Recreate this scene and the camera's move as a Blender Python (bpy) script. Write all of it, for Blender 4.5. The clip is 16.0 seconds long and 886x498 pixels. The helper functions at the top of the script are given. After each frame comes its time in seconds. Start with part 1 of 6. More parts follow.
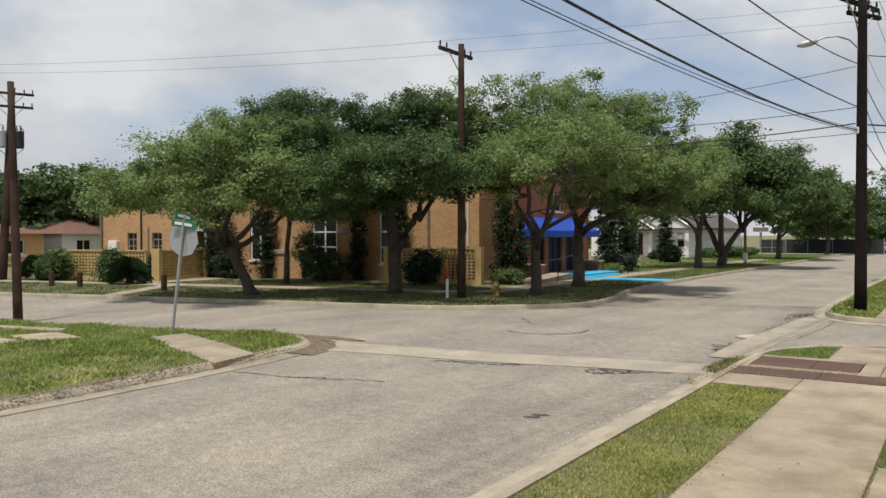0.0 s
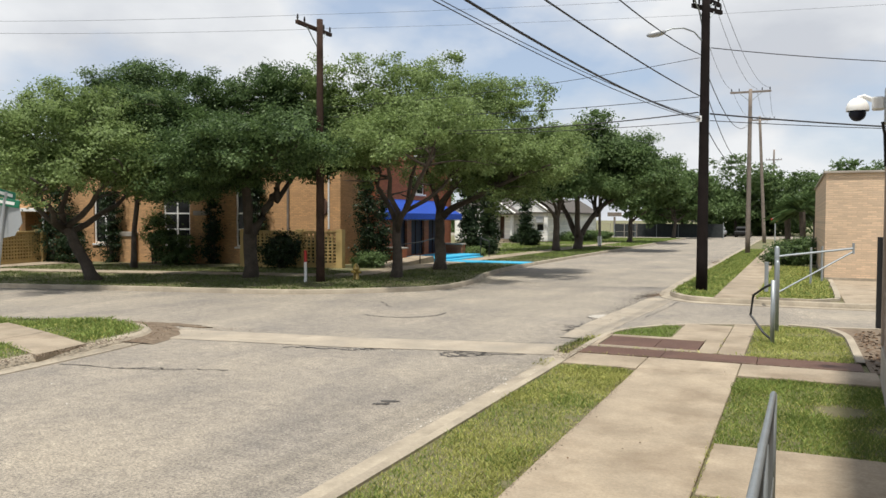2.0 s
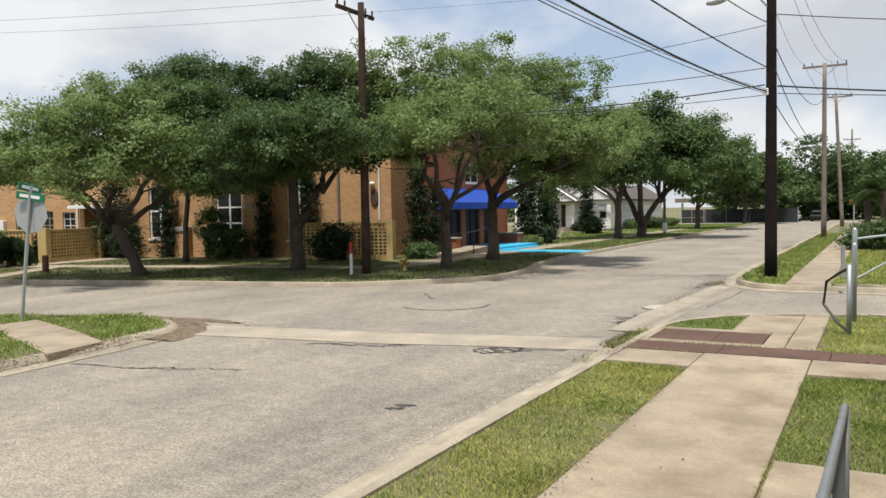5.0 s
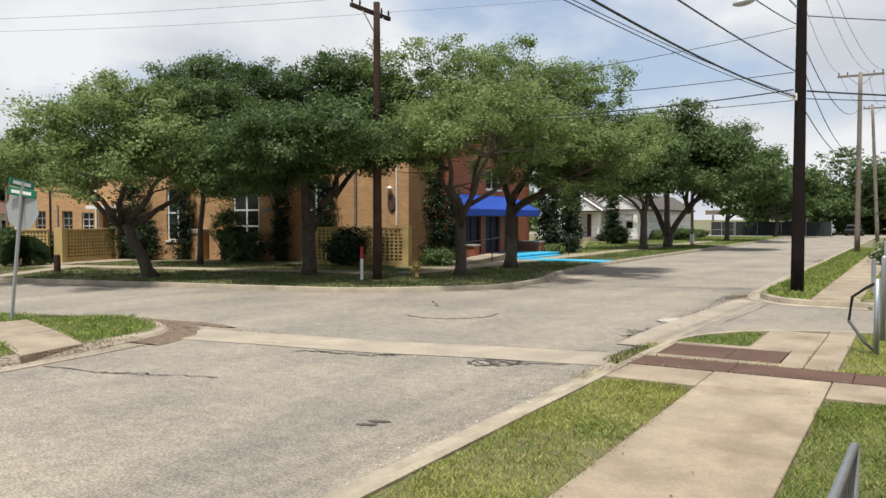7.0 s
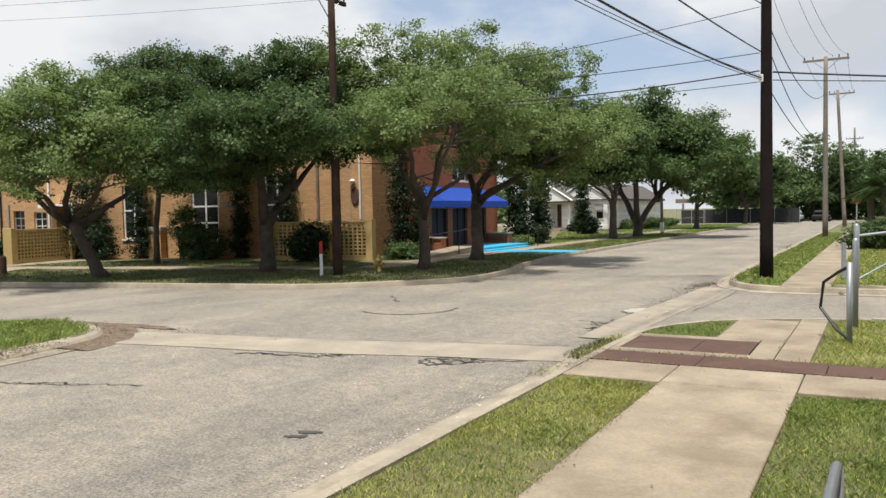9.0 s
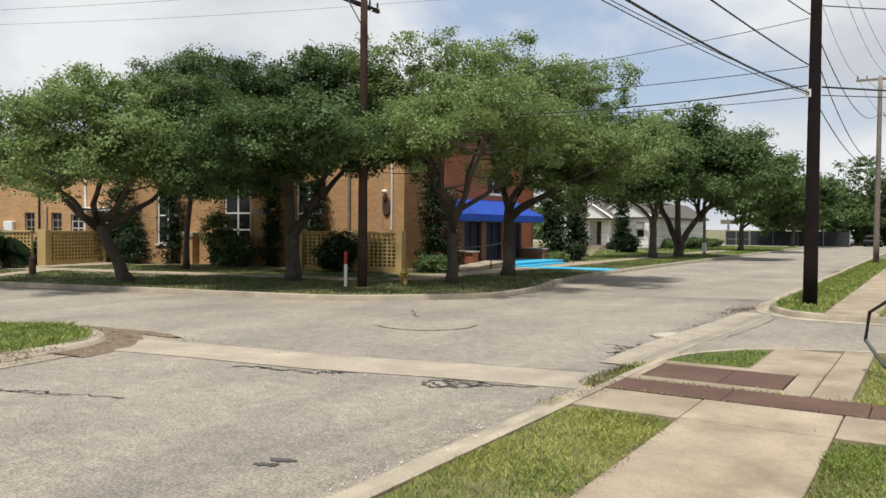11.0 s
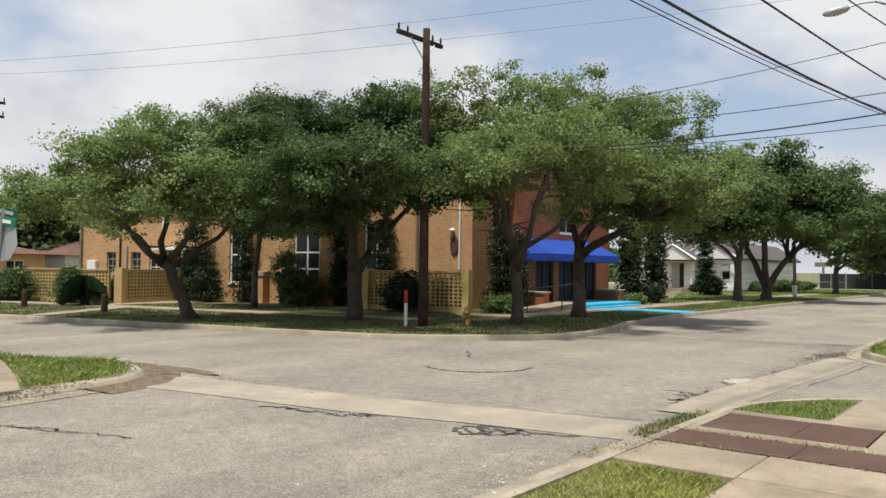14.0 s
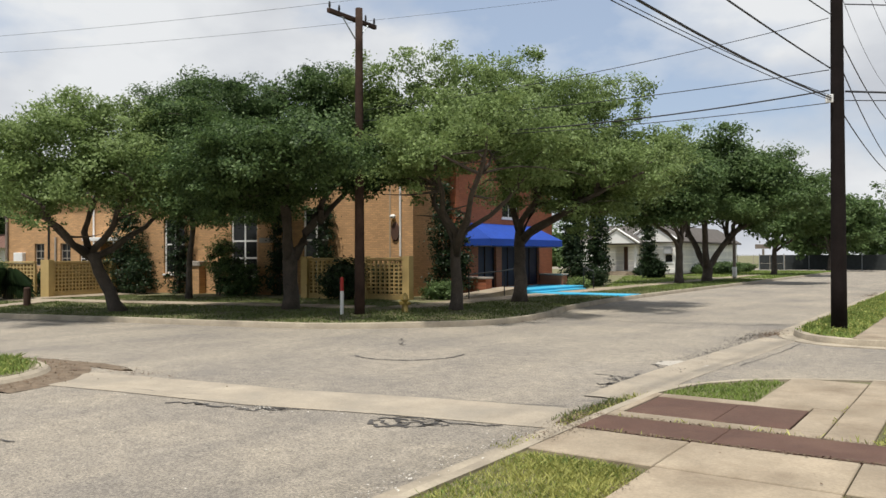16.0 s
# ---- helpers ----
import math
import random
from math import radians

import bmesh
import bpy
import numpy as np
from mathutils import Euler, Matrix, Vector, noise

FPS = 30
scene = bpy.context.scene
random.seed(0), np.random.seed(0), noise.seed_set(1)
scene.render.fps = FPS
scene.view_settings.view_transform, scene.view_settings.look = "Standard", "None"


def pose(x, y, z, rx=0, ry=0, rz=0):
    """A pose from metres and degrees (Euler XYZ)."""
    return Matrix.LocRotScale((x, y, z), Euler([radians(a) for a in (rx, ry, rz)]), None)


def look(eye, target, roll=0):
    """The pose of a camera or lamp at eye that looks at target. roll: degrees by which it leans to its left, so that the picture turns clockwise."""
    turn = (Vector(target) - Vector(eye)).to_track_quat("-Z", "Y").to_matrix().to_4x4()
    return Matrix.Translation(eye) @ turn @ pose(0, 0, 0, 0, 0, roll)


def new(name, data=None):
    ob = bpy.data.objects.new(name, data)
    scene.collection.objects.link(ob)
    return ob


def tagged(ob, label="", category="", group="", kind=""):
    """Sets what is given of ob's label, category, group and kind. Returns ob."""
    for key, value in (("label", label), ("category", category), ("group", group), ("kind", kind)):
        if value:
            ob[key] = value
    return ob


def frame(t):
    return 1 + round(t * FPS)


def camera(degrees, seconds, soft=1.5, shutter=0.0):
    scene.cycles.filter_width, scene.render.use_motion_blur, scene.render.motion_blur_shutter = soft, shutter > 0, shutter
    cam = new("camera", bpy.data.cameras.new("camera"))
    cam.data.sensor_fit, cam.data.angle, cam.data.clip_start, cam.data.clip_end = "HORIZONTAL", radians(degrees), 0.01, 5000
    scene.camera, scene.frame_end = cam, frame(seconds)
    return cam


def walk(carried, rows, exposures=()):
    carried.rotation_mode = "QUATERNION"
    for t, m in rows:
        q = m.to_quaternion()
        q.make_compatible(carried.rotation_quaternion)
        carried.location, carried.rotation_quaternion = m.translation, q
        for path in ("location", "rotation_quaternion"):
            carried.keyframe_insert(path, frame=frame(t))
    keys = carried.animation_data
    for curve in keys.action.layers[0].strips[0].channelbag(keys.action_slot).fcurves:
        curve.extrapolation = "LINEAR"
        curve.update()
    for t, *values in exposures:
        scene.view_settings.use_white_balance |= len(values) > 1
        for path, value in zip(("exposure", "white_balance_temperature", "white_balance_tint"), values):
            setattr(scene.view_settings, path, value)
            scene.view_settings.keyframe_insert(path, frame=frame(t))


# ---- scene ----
cam = camera(58.3, 16.0)
PATH = [
    (0, (-0.099, 0.241, 2.265), (-1.204, 1.908, 2.231), -0.1),
    (0.5, (-0.177, 0.299, 2.257), (-1.052, 2.097, 2.23), -0.2),
    (1, (-0.212, 0.381, 2.227), (-0.95, 2.24, 2.192), -0.5),
    (1.5, (-0.16, 0.549, 2.237), (-0.921, 2.397, 2.183), -0.3),
    (2, (-0.118, 0.725, 2.217), (-0.929, 2.552, 2.142), 0.2),
    (2.5, (-0.125, 0.977, 2.202), (-0.867, 2.832, 2.102), -1.6),
    (3, (-0.131, 1.199, 2.183), (-0.909, 3.037, 2.055), -3.3),
    (3.5, (-0.095, 1.369, 2.189), (-0.988, 3.156, 2.103), -0.3),
    (6, (-0.091, 2.324, 2.071), (-1.093, 4.053, 1.975), -1.8),
    (6.5, (-0.042, 2.536, 2.079), (-1.067, 4.254, 2.061), -0.9),
    (7, (-0.015, 2.778, 2.026), (-1.036, 4.496, 1.951), -0.0),
    (7.5, (-0.056, 3.026, 2.029), (-1.008, 4.784, 1.976), -0.3),
    (8, (-0.054, 3.181, 2.005), (-1.105, 4.882, 1.943), -1.4),
    (8.5, (-0.035, 3.391, 1.988), (-1.09, 5.088, 1.891), 1.3),
    (9, (-0.103, 3.626, 1.953), (-1.067, 5.376, 1.862), -1.1),
    (9.5, (-0.106, 3.792, 1.958), (-1.06, 5.549, 1.914), -1.6),
    (10, (-0.069, 4.028, 1.952), (-1.099, 5.741, 1.882), 0.1),
    (12.5, (-0.151, 4.896, 1.855), (-1.28, 6.547, 1.894), 0.2),
    (13, (-0.132, 5.068, 1.833), (-1.351, 6.653, 1.896), 0.8),
    (13.5, (-0.047, 5.226, 1.822), (-1.265, 6.811, 1.876), 0.5),
    (14, (-0.062, 5.402, 1.796), (-1.286, 6.983, 1.845), 0.7),
    (14.5, (-0.042, 5.579, 1.777), (-1.259, 7.166, 1.777), 0.3),
    (15, (0.024, 5.699, 1.782), (-1.293, 7.204, 1.763), 0.3),
    (15.5, (-0.002, 5.878, 1.773), (-1.141, 7.522, 1.764), 0.5),
    (16, (-0.024, 6.009, 1.752), (-1.147, 7.663, 1.77), -0.2),
]
walk(cam, [(t, look(eye, target, roll)) for t, eye, target, roll in PATH],
     exposures=[(0, -0.06), (0.8, 0.06), (1.6, 0.22), (3.5, 0.24), (9.5, 0.24), (12.5, 0.14), (16, 0.14)])

# ---- world and sun ----
SUN_FROM = Vector((0.06, -0.3, 0.95)).normalized()
world = bpy.data.worlds.new("world")
scene.world = world
world.use_nodes = True
wn, wl = world.node_tree.nodes, world.node_tree.links
wn.clear()
w_out = wn.new("ShaderNodeOutputWorld")
w_bg = wn.new("ShaderNodeBackground")
sky = wn.new("ShaderNodeTexSky")
sky.sky_type, sky.sun_disc = "NISHITA", False
sky.sun_elevation = math.asin(SUN_FROM.z)
sky.sun_rotation = math.atan2(SUN_FROM.x, SUN_FROM.y)
w_co = wn.new("ShaderNodeTexCoord")
w_map = wn.new("ShaderNodeMapping")
w_map.inputs["Scale"].default_value = (1.0, 1.0, 2.0)
w_map.inputs["Location"].default_value = (0.7, 0.35, 0.2)
n1 = wn.new("ShaderNodeTexNoise")
n1.inputs["Scale"].default_value, n1.inputs["Detail"].default_value = 2.4, 8
n1.inputs["Roughness"].default_value = 0.52
cover = wn.new("ShaderNodeValToRGB")
cover.color_ramp.elements[0].position, cover.color_ramp.elements[1].position = 0.41, 0.55
n2 = wn.new("ShaderNodeTexNoise")
n2.inputs["Scale"].default_value, n2.inputs["Detail"].default_value = 3.6, 6
tone = wn.new("ShaderNodeValToRGB")
tone.color_ramp.elements[0].position, tone.color_ramp.elements[1].position = 0.38, 0.6
tone.color_ramp.elements[0].color = (5.2, 5.45, 5.9, 1)
tone.color_ramp.elements[1].color = (7.4, 7.55, 7.7, 1)
w_lift = wn.new("ShaderNodeMixRGB")
w_lift.blend_type, w_lift.inputs[0].default_value = "MIX", 0.55
w_lift.inputs[2].default_value = (5.0, 5.9, 7.4, 1)
w_mix = wn.new("ShaderNodeMixRGB")
wl.new(w_co.outputs["Generated"], w_map.inputs["Vector"])
wl.new(w_map.outputs["Vector"], n1.inputs["Vector"])
wl.new(w_map.outputs["Vector"], n2.inputs["Vector"])
wl.new(n1.outputs["Fac"], cover.inputs["Fac"])
wl.new(n2.outputs["Fac"], tone.inputs["Fac"])
wl.new(sky.outputs["Color"], w_lift.inputs[1])
wl.new(cover.outputs["Color"], w_mix.inputs[0])
wl.new(w_lift.outputs["Color"], w_mix.inputs[1])
wl.new(tone.outputs["Color"], w_mix.inputs[2])
wl.new(w_mix.outputs["Color"], w_bg.inputs["Color"])
w_bg.inputs["Strength"].default_value = 0.1
wl.new(w_bg.outputs["Background"], w_out.inputs["Surface"])

sun = new("sun", bpy.data.lights.new("sun", "SUN"))
sun.data.energy, sun.data.angle, sun.data.color = 4.3, radians(3.0), (1.0, 0.955, 0.88)
sun.matrix_world = look(SUN_FROM * 50, (0, 0, 0))

# ---- materials ----
def material(name, base, rough=0.85, metal=0.0, spread=0.18, scale=3.0, fine=60.0, bump=0.15, bump_scale=80.0, stain=None, stain_amount=0.0,
             stain_scale=0.8, by_object=0.0, by_island=0.0, spec=0.5, dist=0.01):
    m = bpy.data.materials.new(name)
    m.use_nodes = True
    nt = m.node_tree
    bsdf = nt.nodes["Principled BSDF"]
    bsdf.inputs["Roughness"].default_value = rough
    bsdf.inputs["Metallic"].default_value = metal
    bsdf.inputs["Specular IOR Level"].default_value = spec
    co = nt.nodes.new("ShaderNodeTexCoord")
    geo = nt.nodes.new("ShaderNodeNewGeometry")

    def noise_node(s, detail=5, rough_=0.6):
        n = nt.nodes.new("ShaderNodeTexNoise")
        n.inputs["Scale"].default_value, n.inputs["Detail"].default_value = s, detail
        n.inputs["Roughness"].default_value = rough_
        nt.links.new(geo.outputs["Position"], n.inputs["Vector"])
        return n

    def scaled(socket, lo, hi):
        r = nt.nodes.new("ShaderNodeMapRange")
        r.inputs["From Min"].default_value, r.inputs["From Max"].default_value = 0.25, 0.75
        r.inputs["To Min"].default_value, r.inputs["To Max"].default_value = lo, hi
        nt.links.new(socket, r.inputs["Value"])
        return r.outputs["Result"]

    def times(a, b):
        x = nt.nodes.new("ShaderNodeMath")
        x.operation = "MULTIPLY"
        nt.links.new(a, x.inputs[0])
        nt.links.new(b, x.inputs[1])
        return x.outputs[0]

    v = times(scaled(noise_node(scale).outputs["Fac"], 1 - spread, 1 + spread), scaled(noise_node(fine, 3, 0.7).outputs["Fac"], 1 - spread * 0.8, 1 + spread * 0.8))
    if by_object:
        oi = nt.nodes.new("ShaderNodeObjectInfo")
        r = nt.nodes.new("ShaderNodeMapRange")
        r.inputs["To Min"].default_value, r.inputs["To Max"].default_value = 1 - by_object, 1 + by_object
        nt.links.new(oi.outputs["Random"], r.inputs["Value"])
        v = times(v, r.outputs["Result"])
    if by_island:
        r = nt.nodes.new("ShaderNodeMapRange")
        r.inputs["To Min"].default_value, r.inputs["To Max"].default_value = 1 - by_island, 1 + by_island
        nt.links.new(geo.outputs["Random Per Island"], r.inputs["Value"])
        v = times(v, r.outputs["Result"])
    colour = nt.nodes.new("ShaderNodeVectorMath")
    colour.operation = "SCALE"
    colour.inputs[0].default_value = base
    nt.links.new(v, colour.inputs["Scale"])
    out = colour.outputs["Vector"]
    if stain:
        mix = nt.nodes.new("ShaderNodeMixRGB")
        mix.inputs[2].default_value = (*stain, 1)
        nt.links.new(out, mix.inputs[1])
        r = nt.nodes.new("ShaderNodeMapRange")
        r.inputs["From Min"].default_value, r.inputs["From Max"].default_value = 0.46, 0.68
        r.inputs["To Min"].default_value, r.inputs["To Max"].default_value = 0, stain_amount
        nt.links.new(noise_node(stain_scale, 8, 0.65).outputs["Fac"], r.inputs["Value"])
        nt.links.new(r.outputs["Result"], mix.inputs[0])
        out = mix.outputs["Color"]
    nt.links.new(out, bsdf.inputs["Base Color"])
    if bump:
        b = nt.nodes.new("ShaderNodeBump")
        b.inputs["Strength"].default_value, b.inputs["Distance"].default_value = bump, dist
        nt.links.new(noise_node(bump_scale, 4, 0.65).outputs["Fac"], b.inputs["Height"])
        nt.links.new(b.outputs["Normal"], bsdf.inputs["Normal"])
    return m


def leaf_material(name, dark, light, gloss=0.45, through_=0.3):
    m = bpy.data.materials.new(name)
    m.use_nodes = True
    nt = m.node_tree
    bsdf = nt.nodes["Principled BSDF"]
    out = nt.nodes["Material Output"]
    geo = nt.nodes.new("ShaderNodeNewGeometry")
    ramp = nt.nodes.new("ShaderNodeValToRGB")
    ramp.color_ramp.elements[0].color, ramp.color_ramp.elements[1].color = (*dark, 1), (*light, 1)
    big = nt.nodes.new("ShaderNodeTexNoise")
    big.inputs["Scale"].default_value, big.inputs["Detail"].default_value = 2.0, 4
    big.inputs["Roughness"].default_value = 0.6
    nt.links.new(geo.outputs["Position"], big.inputs["Vector"])
    add = nt.nodes.new("ShaderNodeMath")
    add.operation = "MULTIPLY_ADD"
    add.inputs[1].default_value = 0.65
    half = nt.nodes.new("ShaderNodeMapRange")
    half.inputs["From Min"].default_value, half.inputs["From Max"].default_value = 0.3, 0.7
    half.inputs["To Min"].default_value, half.inputs["To Max"].default_value = -0.15, 0.5
    nt.links.new(big.outputs["Fac"], half.inputs["Value"])
    nt.links.new(geo.outputs["Random Per Island"], add.inputs[0])
    nt.links.new(half.outputs["Result"], add.inputs[2])
    nt.links.new(add.outputs[0], ramp.inputs["Fac"])
    nt.links.new(ramp.outputs["Color"], bsdf.inputs["Base Color"])
    bsdf.inputs["Roughness"].default_value = gloss
    bsdf.inputs["Specular IOR Level"].default_value = 0.22
    tr = nt.nodes.new("ShaderNodeBsdfTranslucent")
    nt.links.new(ramp.outputs["Color"], tr.inputs["Color"])
    mix = nt.nodes.new("ShaderNodeMixShader")
    mix.inputs[0].default_value = through_
    nt.links.new(bsdf.outputs["BSDF"], mix.inputs[1])
    nt.links.new(tr.outputs["BSDF"], mix.inputs[2])
    nt.links.new(mix.outputs["Shader"], out.inputs["Surface"])
    return m


def asphalt_material():
    """Worn asphalt: pale wheel streaks along the street, patches, and exposed stone speckle."""
    m = bpy.data.materials.new("weathered_asphalt")
    m.use_nodes = True
    nt = m.node_tree
    bsdf = nt.nodes["Principled BSDF"]
    bsdf.inputs["Roughness"].default_value = 0.92
    bsdf.inputs["Specular IOR Level"].default_value = 0.25
    geo = nt.nodes.new("ShaderNodeNewGeometry")

    def layer(scale, detail, rough, stretch=(1, 1, 1)):
        mp = nt.nodes.new("ShaderNodeMapping")
        mp.inputs["Scale"].default_value = stretch
        mp.inputs["Rotation"].default_value = (0, 0, 0.12)
        nt.links.new(geo.outputs["Position"], mp.inputs["Vector"])
        n = nt.nodes.new("ShaderNodeTexNoise")
        n.inputs["Scale"].default_value, n.inputs["Detail"].default_value, n.inputs["Roughness"].default_value = scale, detail, rough
        nt.links.new(mp.outputs["Vector"], n.inputs["Vector"])
        return n.outputs["Fac"]

    def ramp(fac, lo, hi, a, b):
        r = nt.nodes.new("ShaderNodeValToRGB")
        r.color_ramp.elements[0].position, r.color_ramp.elements[1].position = lo, hi
        r.color_ramp.elements[0].color, r.color_ramp.elements[1].color = (*a, 1), (*b, 1)
        nt.links.new(fac, r.inputs["Fac"])
        return r.outputs["Color"]

    def mult(a, b):
        x = nt.nodes.new("ShaderNodeMixRGB")
        x.blend_type, x.inputs[0].default_value = "MULTIPLY", 1
        nt.links.new(a, x.inputs[1])
        nt.links.new(b, x.inputs[2])
        return x.outputs[0]

    streak = ramp(layer(0.75, 6, 0.6, (1.0, 0.3, 1)), 0.3, 0.7, (0.222, 0.206, 0.184), (0.318, 0.29, 0.246))
    blotch = ramp(layer(0.32, 9, 0.7), 0.35, 0.65, (0.8, 0.8, 0.82), (1.14, 1.11, 1.05))
    mid = ramp(layer(6, 7, 0.8), 0.34, 0.66, (0.72, 0.72, 0.73), (1.2, 1.19, 1.17))
    grit = ramp(layer(34, 4, 0.9), 0.36, 0.64, (0.46, 0.46, 0.47), (1.6, 1.57, 1.5))
    nt.links.new(mult(mult(streak, blotch), mult(mid, grit)), bsdf.inputs["Base Color"])
    b = nt.nodes.new("ShaderNodeBump")
    b.inputs["Strength"].default_value, b.inputs["Distance"].default_value = 0.6, 0.012
    nt.links.new(layer(34, 4, 0.9), b.inputs["Height"])
    nt.links.new(b.outputs["Normal"], bsdf.inputs["Normal"])
    return m


ASPHALT = asphalt_material()
CONCRETE = material("concrete", (0.315, 0.258, 0.185), 0.9, spread=0.24, scale=1.7, fine=38, bump=0.45, bump_scale=55, stain=(0.185, 0.14, 0.092), stain_amount=0.75, stain_scale=1.3, by_object=0.08)
KERB = material("kerb_concrete", (0.35, 0.3, 0.225), 0.9, spread=0.2, scale=1.5, fine=30, bump=0.5, bump_scale=35, stain=(0.2, 0.17, 0.13), stain_amount=0.7, stain_scale=1.4)
SOIL = material("lawn_soil", (0.15, 0.145, 0.065), 0.95, spread=0.3, scale=1.1, fine=26, bump=0.9, bump_scale=30, stain=(0.17, 0.14, 0.085), stain_amount=0.75, stain_scale=0.9, dist=0.03)
DIRT = material("bare_dirt", (0.17, 0.128, 0.086), 0.95, spread=0.32, scale=5, fine=60, bump=0.5, bump_scale=60, stain=(0.09, 0.06, 0.038), stain_amount=0.8, stain_scale=3.5)
VALLEY = material("worn_gutter_concrete", (0.345, 0.295, 0.225), 0.92, spread=0.2, scale=1.5, fine=34, bump=0.6, bump_scale=40, stain=(0.24, 0.215, 0.175), stain_amount=0.8, stain_scale=0.9)
RUST = material("rusty_steel", (0.105, 0.055, 0.038), 0.75, 0.2, spread=0.22, scale=2.0, fine=45, bump=0.25, bump_scale=70, stain=(0.16, 0.095, 0.065), stain_amount=0.5, stain_scale=1.6)
GALV = material("galvanised_steel", (0.34, 0.37, 0.38), 0.5, 0.6, spread=0.12, scale=6, fine=60, bump=0.08)
POLEWOOD = material("creosoted_pole", (0.015, 0.011, 0.01), 0.95, spec=0.15, spread=0.35, scale=2.0, fine=35, bump=0.7, bump_scale=30, stain=(0.012, 0.01, 0.009), stain_amount=0.85, stain_scale=1.2)
POLEBROWN = material("brown_pole", (0.06, 0.036, 0.026), 0.95, spec=0.2, spread=0.35, scale=2.0, fine=35, bump=0.7, bump_scale=30, stain=(0.022, 0.014, 0.011), stain_amount=0.85, stain_scale=0.9)
POLEGREY = material("grey_pole", (0.2, 0.165, 0.135), 0.9, spread=0.3, scale=3, fine=40, bump=0.7, bump_scale=35)
TANBRICK = material("tan_brick", (0.56, 0.335, 0.165), 0.9, spread=0.1, scale=1.3, fine=20, bump=0.3, by_object=0.08, by_island=0.1)
REDBRICK = material("red_brick", (0.33, 0.115, 0.058), 0.9, spread=0.14, scale=1.3, fine=20, bump=0.3, by_island=0.14)
MORTAR = material("mortar", (0.42, 0.32, 0.215), 0.95, spread=0.1)
REDMORTAR = material("red_mortar", (0.26, 0.13, 0.085), 0.95, spread=0.1)
GREYBRICK = material("taupe_brick", (0.36, 0.285, 0.225), 0.9, spread=0.1, scale=1.2, fine=30, bump=0.3, by_island=0.1)
GREYMORTAR = material("taupe_mortar", (0.23, 0.185, 0.15), 0.95, spread=0.12)
BEIGEBRICK = material("beige_brick", (0.5, 0.41, 0.3), 0.9, spread=0.08, scale=1.2, fine=30, bump=0.25, by_island=0.07)
FOOTING = material("footing_concrete", (0.37, 0.33, 0.28), 0.95, spread=0.15, scale=2, bump=0.35, stain=(0.24, 0.21, 0.18), stain_amount=0.5)
BLOCK = material("yellow_screen_block", (0.5, 0.36, 0.15), 0.9, spread=0.12, scale=2, bump=0.3, by_island=0.08)
WHITE = material("white_paint", (0.8, 0.79, 0.76), 0.6, spread=0.06, scale=2, bump=0.08)
GLASS = material("dark_window_glass", (0.014, 0.015, 0.015), 0.22, spec=0.35, spread=0.2, scale=1.2, bump=0.03, bump_scale=3)
DOORDARK = material("dark_door", (0.012, 0.014, 0.028), 0.5, spec=0.3, spread=0.2, bump=0.05)
AWNING = material("blue_canvas", (0.006, 0.052, 0.34), 0.8, spread=0.14, scale=2.5, fine=90, bump=0.2, bump_scale=120)
BLUEPAINT = material("turquoise_paint", (0.03, 0.36, 0.56), 0.7, spread=0.16, scale=1.5, bump=0.2, stain=(0.2, 0.42, 0.5), stain_amount=0.3)
BLACK = material("black_iron", (0.02, 0.02, 0.02), 0.5, 0.3, spread=0.2)
WIRE = material("cable_black", (0.015, 0.015, 0.017), 0.6, spread=0.1, bump=0)
BARK = material("oak_bark", (0.085, 0.068, 0.054), 0.95, spread=0.35, scale=4, fine=28, bump=1.0, bump_scale=22, dist=0.03)
REDROOF = material("red_roof", (0.14, 0.072, 0.052), 0.9, spread=0.2, scale=2, fine=18, bump=0.4)
GREYROOF = material("grey_shingle", (0.1, 0.088, 0.078), 0.95, spread=0.2, scale=2, fine=18, bump=0.5)
YELLOW = material("hydrant_yellow", (0.24, 0.17, 0.04), 0.5, spread=0.15)
REDPAINT = material("red_paint", (0.42, 0.025, 0.02), 0.5, spread=0.1)
SIGNGREY = material("bare_aluminium", (0.42, 0.43, 0.44), 0.55, 0.35, spread=0.08)
SIGNGREEN = material("sign_green", (0.012, 0.16, 0.085), 0.5, spread=0.06)
TRAILER = material("distant_dark_fence", (0.03, 0.035, 0.035), 0.9, spread=0.3)
LEAF_DARK = leaf_material("oak_leaf_dark", (0.018, 0.042, 0.014), (0.15, 0.225, 0.078), 0.5, 0.38)
LEAF_MID = leaf_material("oak_leaf_mid", (0.058, 0.102, 0.032), (0.17, 0.245, 0.092), 0.5, 0.42)
LEAF_LIGHT = leaf_material("oak_leaf_light", (0.088, 0.135, 0.038), (0.3, 0.39, 0.145), 0.5, 0.45)
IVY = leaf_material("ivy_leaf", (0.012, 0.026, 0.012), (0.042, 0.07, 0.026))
GRASS_GREEN = leaf_material("grass_green", (0.1, 0.155, 0.035), (0.28, 0.36, 0.09), 0.6, 0.25)
# weedy grass with the trees' shade put into its colour; gutter weeds share it
GRASS_WEEDY_SHADED = leaf_material("thin_weedy_shade_toned_grass", (0.07, 0.1, 0.03), (0.19, 0.22, 0.08), 0.6, 0.25)
GRASS_DRY = leaf_material("grass_dry", (0.25, 0.27, 0.07), (0.58, 0.57, 0.19), 0.6, 0.25)

